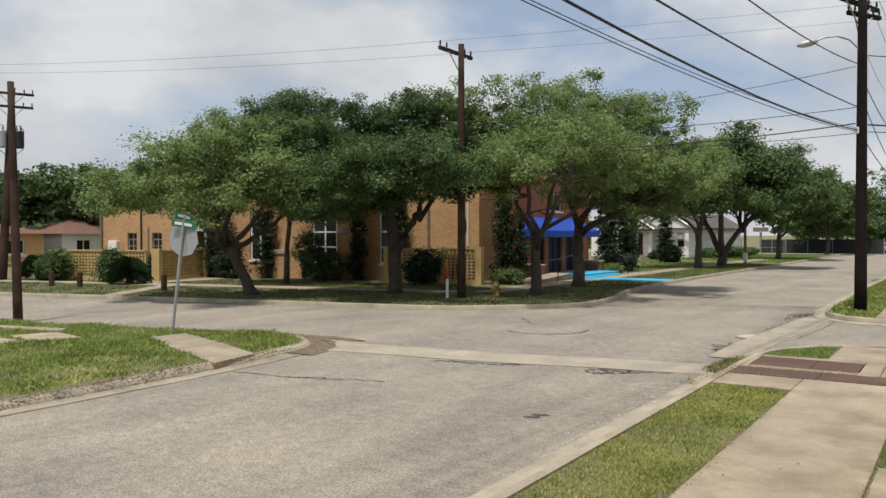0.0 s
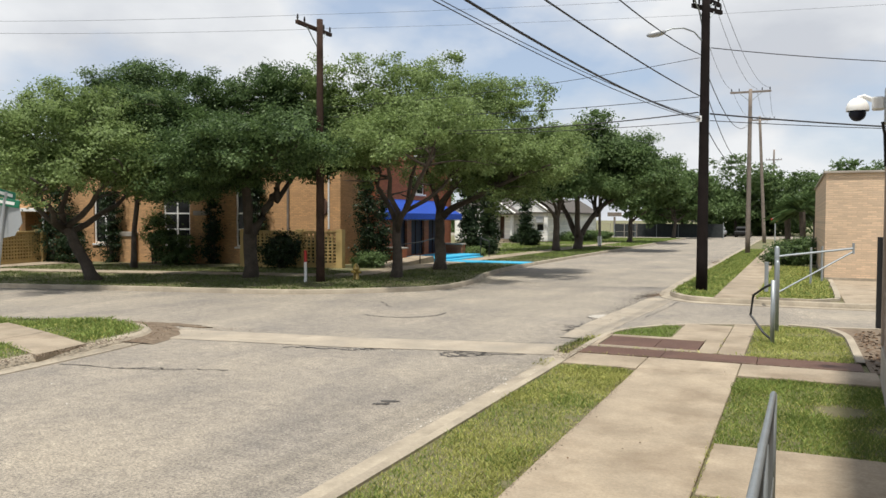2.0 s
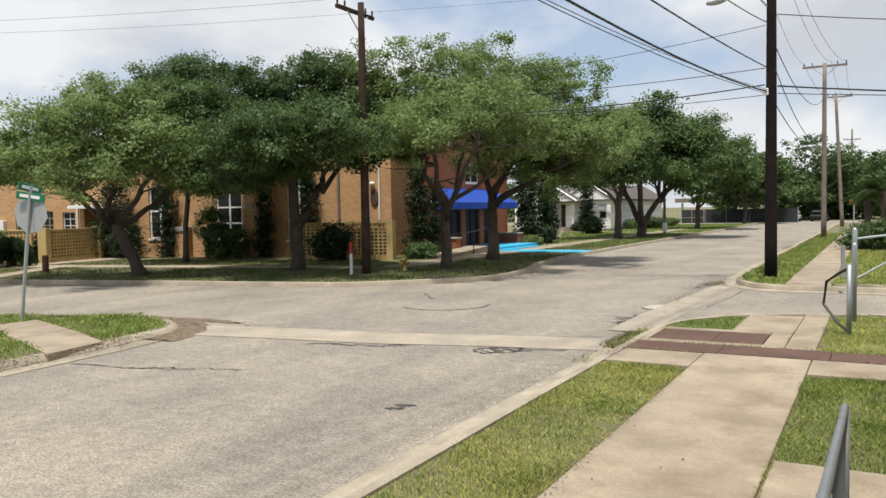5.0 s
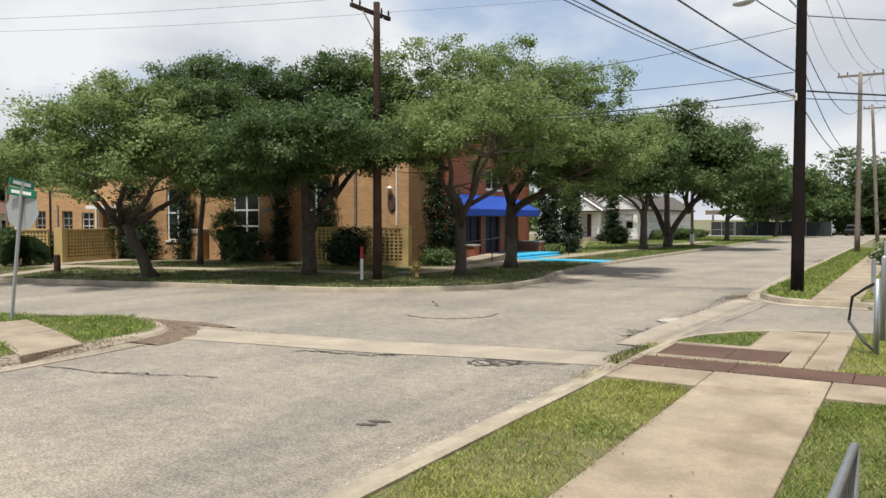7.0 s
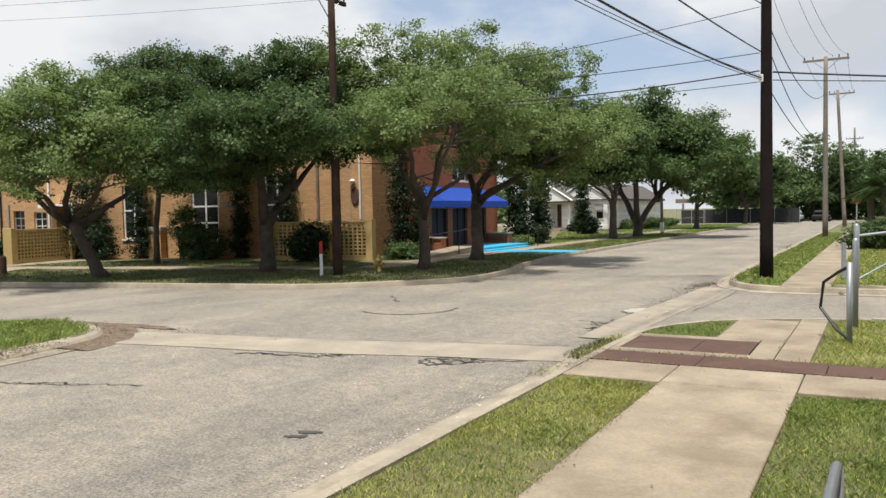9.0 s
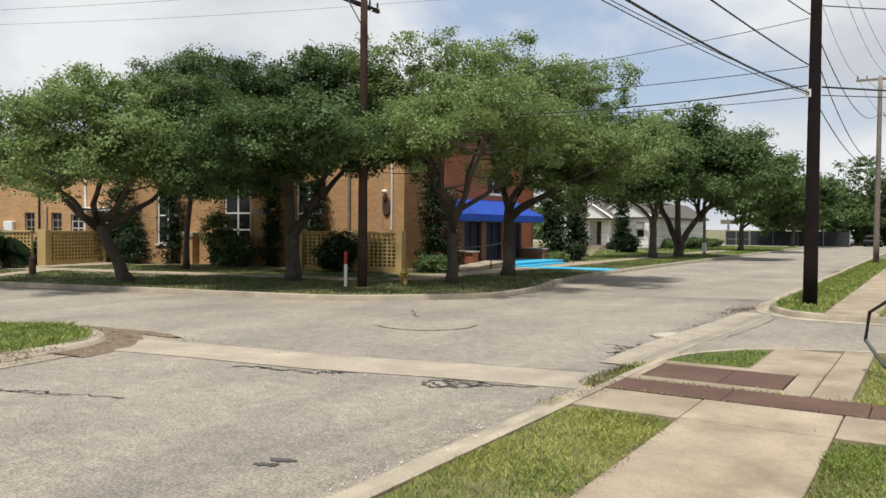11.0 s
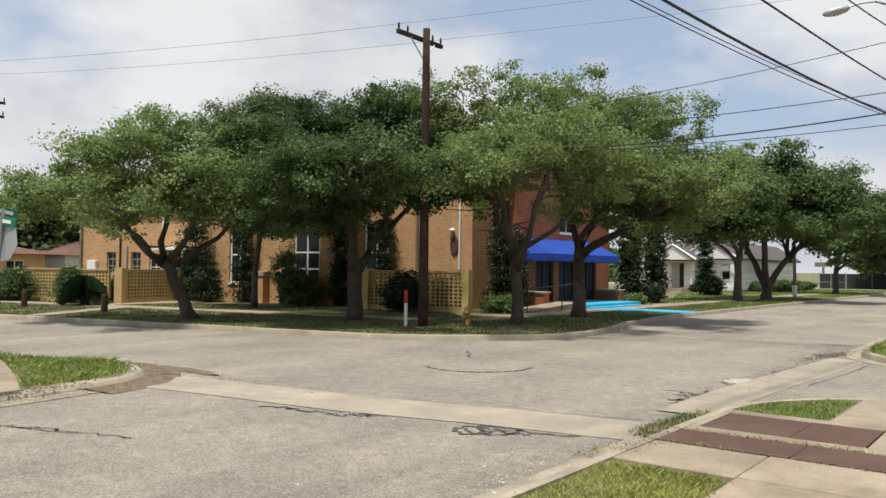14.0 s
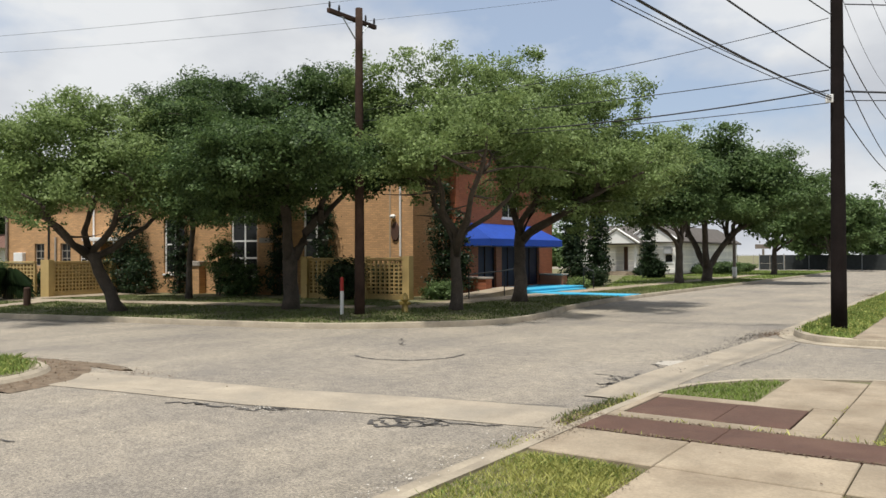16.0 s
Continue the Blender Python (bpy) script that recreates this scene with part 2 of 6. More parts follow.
# ---- mesh helpers ----
def mesh_object(name, bm, mat, smooth=False):
    me = bpy.data.meshes.new(name)
    bmesh.ops.recalc_face_normals(bm, faces=bm.faces[:])
    bm.to_mesh(me)
    bm.free()
    me.materials.append(mat)
    if smooth:
        me.polygons.foreach_set("use_smooth", [True] * len(me.polygons))
    return new(name, me)


def part(name, bm, mat, parent, label="", smooth=False):
    ob = mesh_object(name, bm, mat, smooth)
    ob.parent = parent
    ob.matrix_parent_inverse = parent.matrix_basis.inverted()
    return tagged(ob, label)


def shared(name, me, parent, m):
    ob = new(name, me)
    ob.parent = parent
    ob.matrix_parent_inverse = parent.matrix_basis.inverted()
    ob.matrix_basis = m
    return ob


def thing(name, x, y, z, label, category, group="", kind="", rz=0):
    ob = new(name)
    ob.empty_display_size = 0.2
    ob.matrix_basis = pose(x, y, z, 0, 0, rz)
    return tagged(ob, label, category, group, kind)


def box(bm, x0, y0, z0, x1, y1, z1, m=None, bevel=0.0):
    r = bmesh.ops.create_cube(bm, size=1)
    bmesh.ops.transform(bm, matrix=Matrix.Translation(((x0 + x1) / 2, (y0 + y1) / 2, (z0 + z1) / 2)) @ Matrix.Diagonal((abs(x1 - x0), abs(y1 - y0), abs(z1 - z0), 1)), verts=r["verts"])
    if bevel:
        es = list({e for v in r["verts"] for e in v.link_edges})
        r2 = bmesh.ops.bevel(bm, geom=es, offset=bevel, segments=1, affect="EDGES")
        vs = list({v for f in r2["faces"] for v in f.verts} | {v for v in r["verts"] if v.is_valid})
    else:
        vs = r["verts"]
    if m is not None:
        bmesh.ops.transform(bm, matrix=m, verts=vs)
    return bm


def boxed(*a, **k):
    return box(bmesh.new(), *a, **k)


def prism(pts, z0, z1, bm=None):
    """An upright prism over a plan polygon."""
    bm = bm or bmesh.new()
    lo = [bm.verts.new((x, y, z0)) for x, y in pts]
    hi = [bm.verts.new((x, y, z1)) for x, y in pts]
    n = len(pts)
    bm.faces.new(hi)
    bm.faces.new(lo[::-1])
    for i in range(n):
        bm.faces.new((lo[i], lo[(i + 1) % n], hi[(i + 1) % n], hi[i]))
    bmesh.ops.triangulate(bm, faces=[f for f in bm.faces if len(f.verts) > 4])
    return bm


def tube(bm, pts, radii, sides=8, caps=True):
    """A tapered tube through points."""
    pts = [Vector(p) for p in pts]
    if isinstance(radii, (int, float)):
        radii = [radii] * len(pts)
    rings = []
    ref = Vector((0.31, 0.17, 0.93))
    for i, p in enumerate(pts):
        d = (pts[min(i + 1, len(pts) - 1)] - pts[max(i - 1, 0)]).normalized()
        a = d.cross(ref)
        if a.length < 0.1:
            a = d.cross(Vector((1, 0, 0)))
        a.normalize()
        b = d.cross(a)
        rings.append([bm.verts.new(p + radii[i] * (math.cos(2 * math.pi * k / sides) * a + math.sin(2 * math.pi * k / sides) * b)) for k in range(sides)])
    for r0, r1 in zip(rings, rings[1:]):
        for k in range(sides):
            bm.faces.new((r0[k], r0[(k + 1) % sides], r1[(k + 1) % sides], r1[k]))
    if caps:
        bm.faces.new(rings[0][::-1])
        bm.faces.new(rings[-1])
    return bm


def offset_line(pts, d):
    """The polyline moved d metres to its left."""
    out = []
    for i, p in enumerate(pts):
        a, b = Vector(pts[max(i - 1, 0)]), Vector(pts[min(i + 1, len(pts) - 1)])
        t = (b - a).normalized()
        out.append((p[0] - t.y * d, p[1] + t.x * d))
    return out


def smooth_line(pts, n=4):
    """A denser, rounded polyline through the points (Catmull-Rom)."""
    out = []
    for i in range(len(pts) - 1):
        p0, p1, p2, p3 = (Vector(pts[max(0, min(len(pts) - 1, i + k))]) for k in (-1, 0, 1, 2))
        for s in range(n):
            t = s / n
            q = 0.5 * (2 * p1 + (p2 - p0) * t + (2 * p0 - 5 * p1 + 4 * p2 - p3) * t * t + (3 * p1 - p0 - 3 * p2 + p3) * t ** 3)
            out.append((q.x, q.y))
    return out + [tuple(pts[-1])]


def ribbon(pts, profile):
    """Sweeps a profile of (sideways, z) along a plan polyline; sideways is to the left."""
    bm = bmesh.new()
    lines = [[bm.verts.new((x, y, z + random.uniform(-0.004, 0.004))) for x, y in offset_line(pts, d)] for d, z in profile]
    for a, b in zip(lines, lines[1:]):
        for i in range(len(pts) - 1):
            bm.faces.new((a[i], a[i + 1], b[i + 1], b[i]))
    return bm


# ---- ground, roads and kerbs ----
bm = bmesh.new()
bmesh.ops.create_grid(bm, x_segments=8, y_segments=8, size=2500)
bmesh.ops.translate(bm, vec=(0, 0, -0.06), verts=bm.verts)
tagged(mesh_object("ground", bm, SOIL), "flat dry grassland reaching to the horizon", "ground", kind="structure")

bm = bmesh.new()
NX, NY = 60, 90
gx = [-75 + 95 * i / NX for i in range(NX + 1)]
gy = [-30 + 150 * j / NY for j in range(NY + 1)]
vs = [[bm.verts.new((x, y, 0.003 * noise.noise((x * 0.15, y * 0.15, 0)))) for x in gx] for y in gy]
for j in range(NY):
    for i in range(NX):
        bm.faces.new((vs[j][i], vs[j][i + 1], vs[j + 1][i + 1], vs[j + 1][i]))
road = tagged(mesh_object("road", bm, ASPHALT), "weathered pale grey asphalt street crossing", "road", kind="structure")

# kerb lines: each block lies to the left of its line
SE = smooth_line([(3.0, 18.25), (0.6, 18.0), (-0.9, 17.75), (-2.1, 17.25), (-2.8, 16.6), (-3.25, 15.7), (-3.36, 14.5), (-3.36, 12), (-3.36, 6), (-3.36, -30)])
NE = smooth_line([(-3.6, 96), (-3.6, 60), (-3.6, 35), (-3.58, 27), (-3.5, 25), (-3.2, 23.9), (-2.6, 23.2), (-1.6, 23.0), (3, 23.0)])
SW = smooth_line([(-10.2, -30), (-10.3, 0), (-10.5, 5.4), (-10.6, 8.2), (-10.85, 10.7), (-11.2, 12.05), (-11.9, 12.75), (-12.9, 13.0), (-14.1, 12.7), (-15.4, 12.25), (-20.5, 10.95), (-40, 6.1), (-75, -2.5)])
NW = smooth_line([(-75, 4.9), (-45, 12.4), (-30.8, 16.0), (-25.4, 17.35), (-19.9, 18.7), (-14.6, 19.8), (-12.8, 20.55), (-11.5, 21.75), (-10.5, 23.0), (-10.15, 24.6), (-10.4, 27), (-11.05, 29.6), (-11.6, 35), (-11.7, 45), (-11.7, 60), (-11.7, 96)])
BLOCKS = {"south_east": (SE, [(20, -30), (20, 18.25)], "right front corner"), "north_east": (NE, [(20, 23.0), (20, 96)], ""), "south_west": (SW, [(-75, -30)], ""), "north_west": (NW, [(-75, 96)], "")}
for name, (line, rest, _) in BLOCKS.items():
    inner = offset_line(line, 0.14)
    tagged(mesh_object("lawn_" + name, prism(inner + rest, -0.05, 0.115), SOIL), "mown patchy lawn with bare soil showing", "lawn", kind="structure")
    worn = [(-0.03, -0.04), (0.0, 0.04), (0.04, 0.085), (0.09, 0.108), (0.2, 0.118), (0.24, 0.03)] if name == "south_west" else [(-0.02, -0.04), (0.0, 0.06), (0.02, 0.125), (0.05, 0.142), (0.15, 0.14), (0.155, 0.03)]
    tagged(mesh_object("kerb_" + name, ribbon(line, worn), KERB), "worn pale concrete kerb", "kerb", kind="structure")
    if name == "north_west":
        continue
    tagged(mesh_object("gutter_" + name, ribbon(line, [(-0.32, -0.02), (-0.315, 0.016), (-0.16, 0.013), (-0.005, 0.02)]), KERB), "stained concrete gutter pan beside the kerb", "gutter", kind="structure")

# ---- pavements and slabs ----
def slab(parent, x0, y0, x1, y1, top=0.15, mat=None, tilt=0.0, name="slab", rz=0.0):
    bm = boxed(-(x1 - x0) / 2 + 0.006, -(y1 - y0) / 2 + 0.006, -0.14, (x1 - x0) / 2 - 0.006, (y1 - y0) / 2 - 0.006, 0, bevel=0.008)
    bmesh.ops.transform(bm, matrix=pose((x0 + x1) / 2, (y0 + y1) / 2, top, tilt, 0, rz), verts=bm.verts)
    return part(name, bm, mat or CONCRETE, parent)


walk_near = thing("pavement_near", 0, 0, 0, "tan concrete pavement of long slabs with grass in the joints", "pavement", kind="structure")
for y0, y1 in ((-14, -10.3), (-10.3, -6.6), (-6.6, -2.9), (-2.9, 0.8), (0.8, 4.5), (4.5, 8.22), (8.22, 11.92)):
    slab(walk_near, -2.12, y0, -0.8, y1, 0.15 + random.uniform(-0.006, 0.006))
slab(walk_near, -3.2, 11.93, -2.12, 12.88, 0.146)
slab(walk_near, -2.12, 11.93, -0.8, 12.88, 0.15)
slab(walk_near, -0.8, 11.93, 0.93, 12.88, 0.152)
slab(walk_near, -3.2, 13.56, -1.2, 13.84, 0.15)
slab(walk_near, -3.2, 13.84, -3.1, 15.1, 0.15)
slab(walk_near, -1.5, 13.84, -1.2, 15.05, 0.15)
slab(walk_near, -3.1, 14.88, -1.5, 15.1, 0.15)
slab(walk_near, -1.2, 13.56, -0.8, 15.6, 0.148)
slab(walk_near, -2.1, 15.1, -1.2, 17.2, 0.14)
slab(walk_near, -1.2, 15.6, -0.8, 17.5, 0.142)
side_walk = thing("pavement_door_path", 0, 0, 0, "concrete path slab leading to the brick building", "pavement", kind="structure")
slab(side_walk, -0.79, 6.95, 0.9, 8.46, 0.14)

drain = thing("trench_cover", -1.2, 13.22, 0.15, "long rusty steel trench cover across the pavement", "drain cover")
for i, (x0, x1) in enumerate(((-3.2, -1.95), (-1.95, -0.6), (-0.6, 0.78))):
    part("plate", boxed(x0 + 0.004, 12.9, 0.06, x1 - 0.004, 13.55, 0.153 + 0.004 * (i % 2), bevel=0.006), RUST, drain)
hatch = thing("access_hatch", -2.3, 14.36, 0.15, "rectangular rusty steel access plate set in concrete", "drain cover")
part("plate", boxed(-3.08, 13.86, 0.06, -2.2, 14.86, 0.148, bevel=0.006), RUST, hatch)
part("plate", boxed(-2.192, 13.86, 0.06, -1.51, 14.86, 0.151, bevel=0.006), RUST, hatch)

far_walk = thing("pavement_far", 0, 0, 0, "grey concrete pavement running down the street", "pavement", kind="structure")
for i in range(14):
    slab(far_walk, -2.1, 23.05 + 3.6 * i, -1.05, 23.05 + 3.6 * (i + 1), 0.15)
apron = thing("driveway_apron", 0, 0, 0, "pale concrete forecourt of the beige building", "pavement", kind="structure")
for i in range(3):
    slab(apron, 1.05 + 2.6 * i, 23.1, 1.05 + 2.6 * (i + 1), 27.4, 0.145)
    slab(apron, 1.05 + 2.6 * i, 27.4, 1.05 + 2.6 * (i + 1), 31.6, 0.15)

# valley gutter of pale concrete across the street mouth
bm = ribbon([(-11.1, 12.45), (-9.4, 12.75), (-7.4, 13.0), (-5.5, 13.5), (-3.62, 13.85)], [(-0.56, 0.006), (-0.54, 0.012), (0.0, 0.007), (0.54, 0.012), (0.56, 0.006)])
tagged(mesh_object("valley_gutter", bm, VALLEY), "pale concrete drainage strip crossing the asphalt", "gutter", kind="structure")

# pavement on the building's corner: along the cross street and along the main street
corner_walk = thing("pavement_corner", 0, 0, 0, "shaded concrete pavement round the building's corner", "pavement", kind="structure")
CS = Vector((0.973, 0.232))
for i in range(11):
    a = Vector((-45, 16.1)) + CS * (2.7 * i)
    bm = prism([tuple(a + Vector((-CS.y, CS.x)) * 0.1), tuple(a + CS * 2.69 + Vector((-CS.y, CS.x)) * 0.1), tuple(a + CS * 2.69 + Vector((-CS.y, CS.x)) * 1.3), tuple(a + Vector((-CS.y, CS.x)) * 1.3)], 0.0, 0.15)
    bmesh.ops.translate(bm, vec=(0, 2.0, 0), verts=bm.verts)
    part("slab", bm, CONCRETE, corner_walk)
part("slab", prism([(-26.3, 17.45), (-25.5, 17.65), (-28.4, 22.2), (-29.2, 22.0)], 0.0, 0.148), CONCRETE, corner_walk)
part("slab", prism([(-31.5, 22.6), (-30.6, 22.8), (-30.8, 28.6), (-33.0, 28.0)], 0.0, 0.146), CONCRETE, corner_walk)
for i in range(16):
    slab(corner_walk, -15.9, 26.2 + 3 * i, -14.7, 29.2 + 3 * i, 0.15)

# path of the far left corner
left_walk = thing("pavement_left_corner", 0, 0, 0, "old sunken concrete pavement crossing the corner lawn", "pavement", kind="structure")
for pts in ([(-10.65, 9.2), (-10.85, 10.3), (-12.6, 11.0), (-12.5, 9.9)], [(-12.52, 9.9), (-12.62, 11.0), (-14.4, 11.6), (-14.5, 10.7)], [(-15.9, 9.0), (-15.6, 9.95), (-17.0, 10.2), (-17.3, 9.3)], [(-15.9, 8.3), (-15.92, 8.98), (-18.4, 9.0), (-18.6, 8.2)], [(-17.1, 10.3), (-17.4, 10.7), (-20, 10.1), (-19.9, 9.5)]):
    part("slab", prism(pts, 0.0, 0.135), CONCRETE, left_walk)

# ---- trees and plants ----
rng = np.random.default_rng(7)


def leaf_mesh(name, centres, normals, size, mat, parent, aspect=0.55, label=""):
    """One mesh of small pointed leaves, each a bent quad."""
    n = len(centres)
    a = rng.normal(size=(n, 3))
    a -= normals * np.sum(a * normals, 1, keepdims=True)
    a /= np.linalg.norm(a, axis=1, keepdims=True) + 1e-9
    b = np.cross(normals, a)
    s = size * rng.uniform(0.65, 1.35, (n, 1))
    v = np.stack([centres - a * s, centres + b * s * aspect + normals * s * 0.15, centres + a * s, centres - b * s * aspect + normals * s * 0.15], 1).reshape(-1, 3)
    me = bpy.data.meshes.new(name)
    me.vertices.add(4 * n)
    me.vertices.foreach_set("co", v.astype(np.float32).ravel())
    me.loops.add(4 * n)
    me.loops.foreach_set("vertex_index", np.arange(4 * n, dtype=np.int32))
    me.polygons.add(n)
    me.polygons.foreach_set("loop_start", np.arange(0, 4 * n, 4, dtype=np.int32))
    me.materials.append(mat)
    me.update(calc_edges=True)
    me.validate()
    ob = new(name, me)
    ob.parent = parent
    ob.matrix_parent_inverse = parent.matrix_basis.inverted()
    return tagged(ob, label)


def crown_points(lobes, clumps, leaves, clump_size, hollow=0.45):
    """Leaf places in clumps that fill ellipsoid lobes (x, y, z, rx, ry, rz), denser to the outside."""
    lobes = np.array(lobes, float)
    weight = (lobes[:, 3] * lobes[:, 4] * lobes[:, 5]) ** 0.75
    pick = rng.choice(len(lobes), clumps, p=weight / weight.sum())
    d = rng.normal(size=(clumps, 3))
    d /= np.linalg.norm(d, axis=1, keepdims=True)
    r = (hollow + (1 - hollow) * rng.random((clumps, 1)) ** 0.6) * rng.uniform(0.9, 1.1, (clumps, 1))
    c = lobes[pick, :3] + d * r * lobes[pick, 3:]
    out = d / lobes[pick, 3:]
    out /= np.linalg.norm(out, axis=1, keepdims=True)
    k = rng.poisson(leaves, clumps) + 1
    idx = np.repeat(np.arange(clumps), k)
    m = len(idx)
    size = clump_size * rng.uniform(0.45, 1.5, (clumps, 1))[idx]
    p = c[idx] + np.clip(rng.normal(size=(m, 3)), -2, 2) * size * np.array([0.6, 0.6, 0.32])
    face = rng.normal(size=(clumps, 3)) * 0.4
    nrm = out[idx] * 0.55 + face[idx] + rng.normal(size=(m, 3)) * 0.42 + np.array([0, 0, 0.55])
    nrm /= np.linalg.norm(nrm, axis=1, keepdims=True)
    return p, nrm


def bend(a, b, sag, n=5, wob=0.12):
    a, b = Vector(a), Vector(b)
    return [a.lerp(b, i / n) + Vector((random.uniform(-wob, wob), random.uniform(-wob, wob), sag * math.sin(math.pi * i / n))) * (0 if i in (0, n) else 1) for i in range(n + 1)]


def tree(x, y, height, trunk_r, fork, lean, lobes, label, mat, clumps=1500, leaves=22, clump=0.42, size=0.085, stems=1, name="oak_tree", tuft=8, split=1.0, spread=1.5):
    """An oak: base at x, y; fork height; lean of the fork; lobes relative to the base."""
    t = thing(name, x, y, 0.11, label, "tree")
    bm = bmesh.new()
    forks = []
    if stems > 1:
        tube(bm, bend((x, y, 0.02), (x, y, split + 0.3), 0, 4, 0.03), [trunk_r * f for f in (1.6, 1.25, 1.15, 1.2, 1.15)], 12)
    for s in range(stems):
        ang = 2 * math.pi * s / max(stems, 1) + 0.7
        foot = (x + 0.1 * (stems > 1) * math.cos(ang), y + 0.1 * (stems > 1) * math.sin(ang), split if stems > 1 else 0.02)
        top = (x + lean[0] + spread * (stems > 1) * math.cos(ang), y + lean[1] + spread * (stems > 1) * math.sin(ang), fork + (s * 0.4 if stems > 1 else 0))
        pts = bend(foot, top, 0, 6, 0.05)
        tube(bm, pts, [trunk_r * f * (0.75 if stems > 1 else 1) for f in (1.45 if stems == 1 else 1.1, 1.05, 0.95, 0.9, 0.86, 0.84, 0.86)], 10)
        forks.append(top)
    # a few main limbs to lobes far apart, the others branch off them
    ends = [Vector((x + l[0], y + l[1], l[2] - 0.1 * l[5])) for l in lobes]
    main = [0]
    while len(main) < min(5 if stems == 1 else 6, len(lobes)):
        main.append(max((i for i in range(len(lobes)) if i not in main), key=lambda i: min((ends[i] - ends[m]).length for m in main)))
    limbs = []
    for i in main + [i for i in range(len(lobes)) if i not in main]:
        rx, ry, rz = lobes[i][3:]
        end = ends[i]
        if i in main:
            f = Vector(min(forks, key=lambda q: (q[0] - end.x) ** 2 + (q[1] - end.y) ** 2)) - Vector((0, 0, random.uniform(0.1, 0.55)))
            r0 = trunk_r * random.uniform(0.46, 0.62)
            p = bend(f, end, random.uniform(-0.1, 0.3), 6, 0.22)
            tube(bm, p, [r0 * (1 - 0.78 * k / 6) for k in range(7)], 7)
            limbs.append((p, r0))
        else:
            lp, lr = min(limbs, key=lambda q: (q[0][3] - end).length)
            f = min(lp[2:5], key=lambda q: (q - end).length)
            r0 = lr * 0.5
            p = bend(f, end, random.uniform(-0.05, 0.25), 6, 0.14)
            tube(bm, p, [r0 * (1 - 0.78 * k / 6) for k in range(7)], 6)
        for j in range(4):
            q = p[2 + j % 4]
            d = Vector((random.gauss(0, 1) * rx, random.gauss(0, 1) * ry, random.uniform(-0.2, 0.9) * rz)) * 0.62
            tube(bm, bend(q, q + d, random.uniform(-0.1, 0.25), 4, 0.1), [r0 * 0.36 * (1 - 0.85 * k / 4) for k in range(5)], 5)
    part("trunk", bm, BARK, t, smooth=True)
    tufts = []
    for a, b, c, d, e, f in lobes:
        tufts.append((x + a, y + b, c, d * 0.7, e * 0.7, f * 0.7))
        for _ in range(tuft):
            v = Vector((random.gauss(0, 1), random.gauss(0, 1), random.gauss(0, 0.9))).normalized()
            r = random.uniform(0.28, 0.52)
            k = random.uniform(0.6, 1.02)
            tufts.append((x + a + v.x * d * k, y + b + v.y * e * k, c + v.z * f * k, d * r, e * r, f * r * 0.85))
    p, n = crown_points(tufts, clumps, leaves, clump, 0.5)
    leaf_mesh("crown", p, n, size, mat, t)
    return t


def rightward(x, y, d):
    """Offset of d metres across the view from the crossing's south-east pavement."""
    v = Vector((x, y - 4)).normalized()
    return Vector((v.y, -v.x)) * d


def lobes_across(x, y, spec, depth=2.2):
    """Crown lobes given as (across, along, z, r_across, r_along, rz)."""
    out = []
    for a, b, z, r1, r2, rz in spec:
        o = rightward(x, y, a) - rightward(x, y, 1).orthogonal() * b
        r = (r1 + r2) / 2
        out.append((o.x, o.y, z, r, r, rz))
        if depth and r > 1.3:
            v = Vector((x, y - 4)).normalized() * random.choice((-1, 1)) * random.uniform(1.2, depth)
            out.append((o.x + v.x, o.y + v.y, z - random.uniform(0.1, 0.7), r * 0.8, r * 0.8, rz * 0.8))
    return out


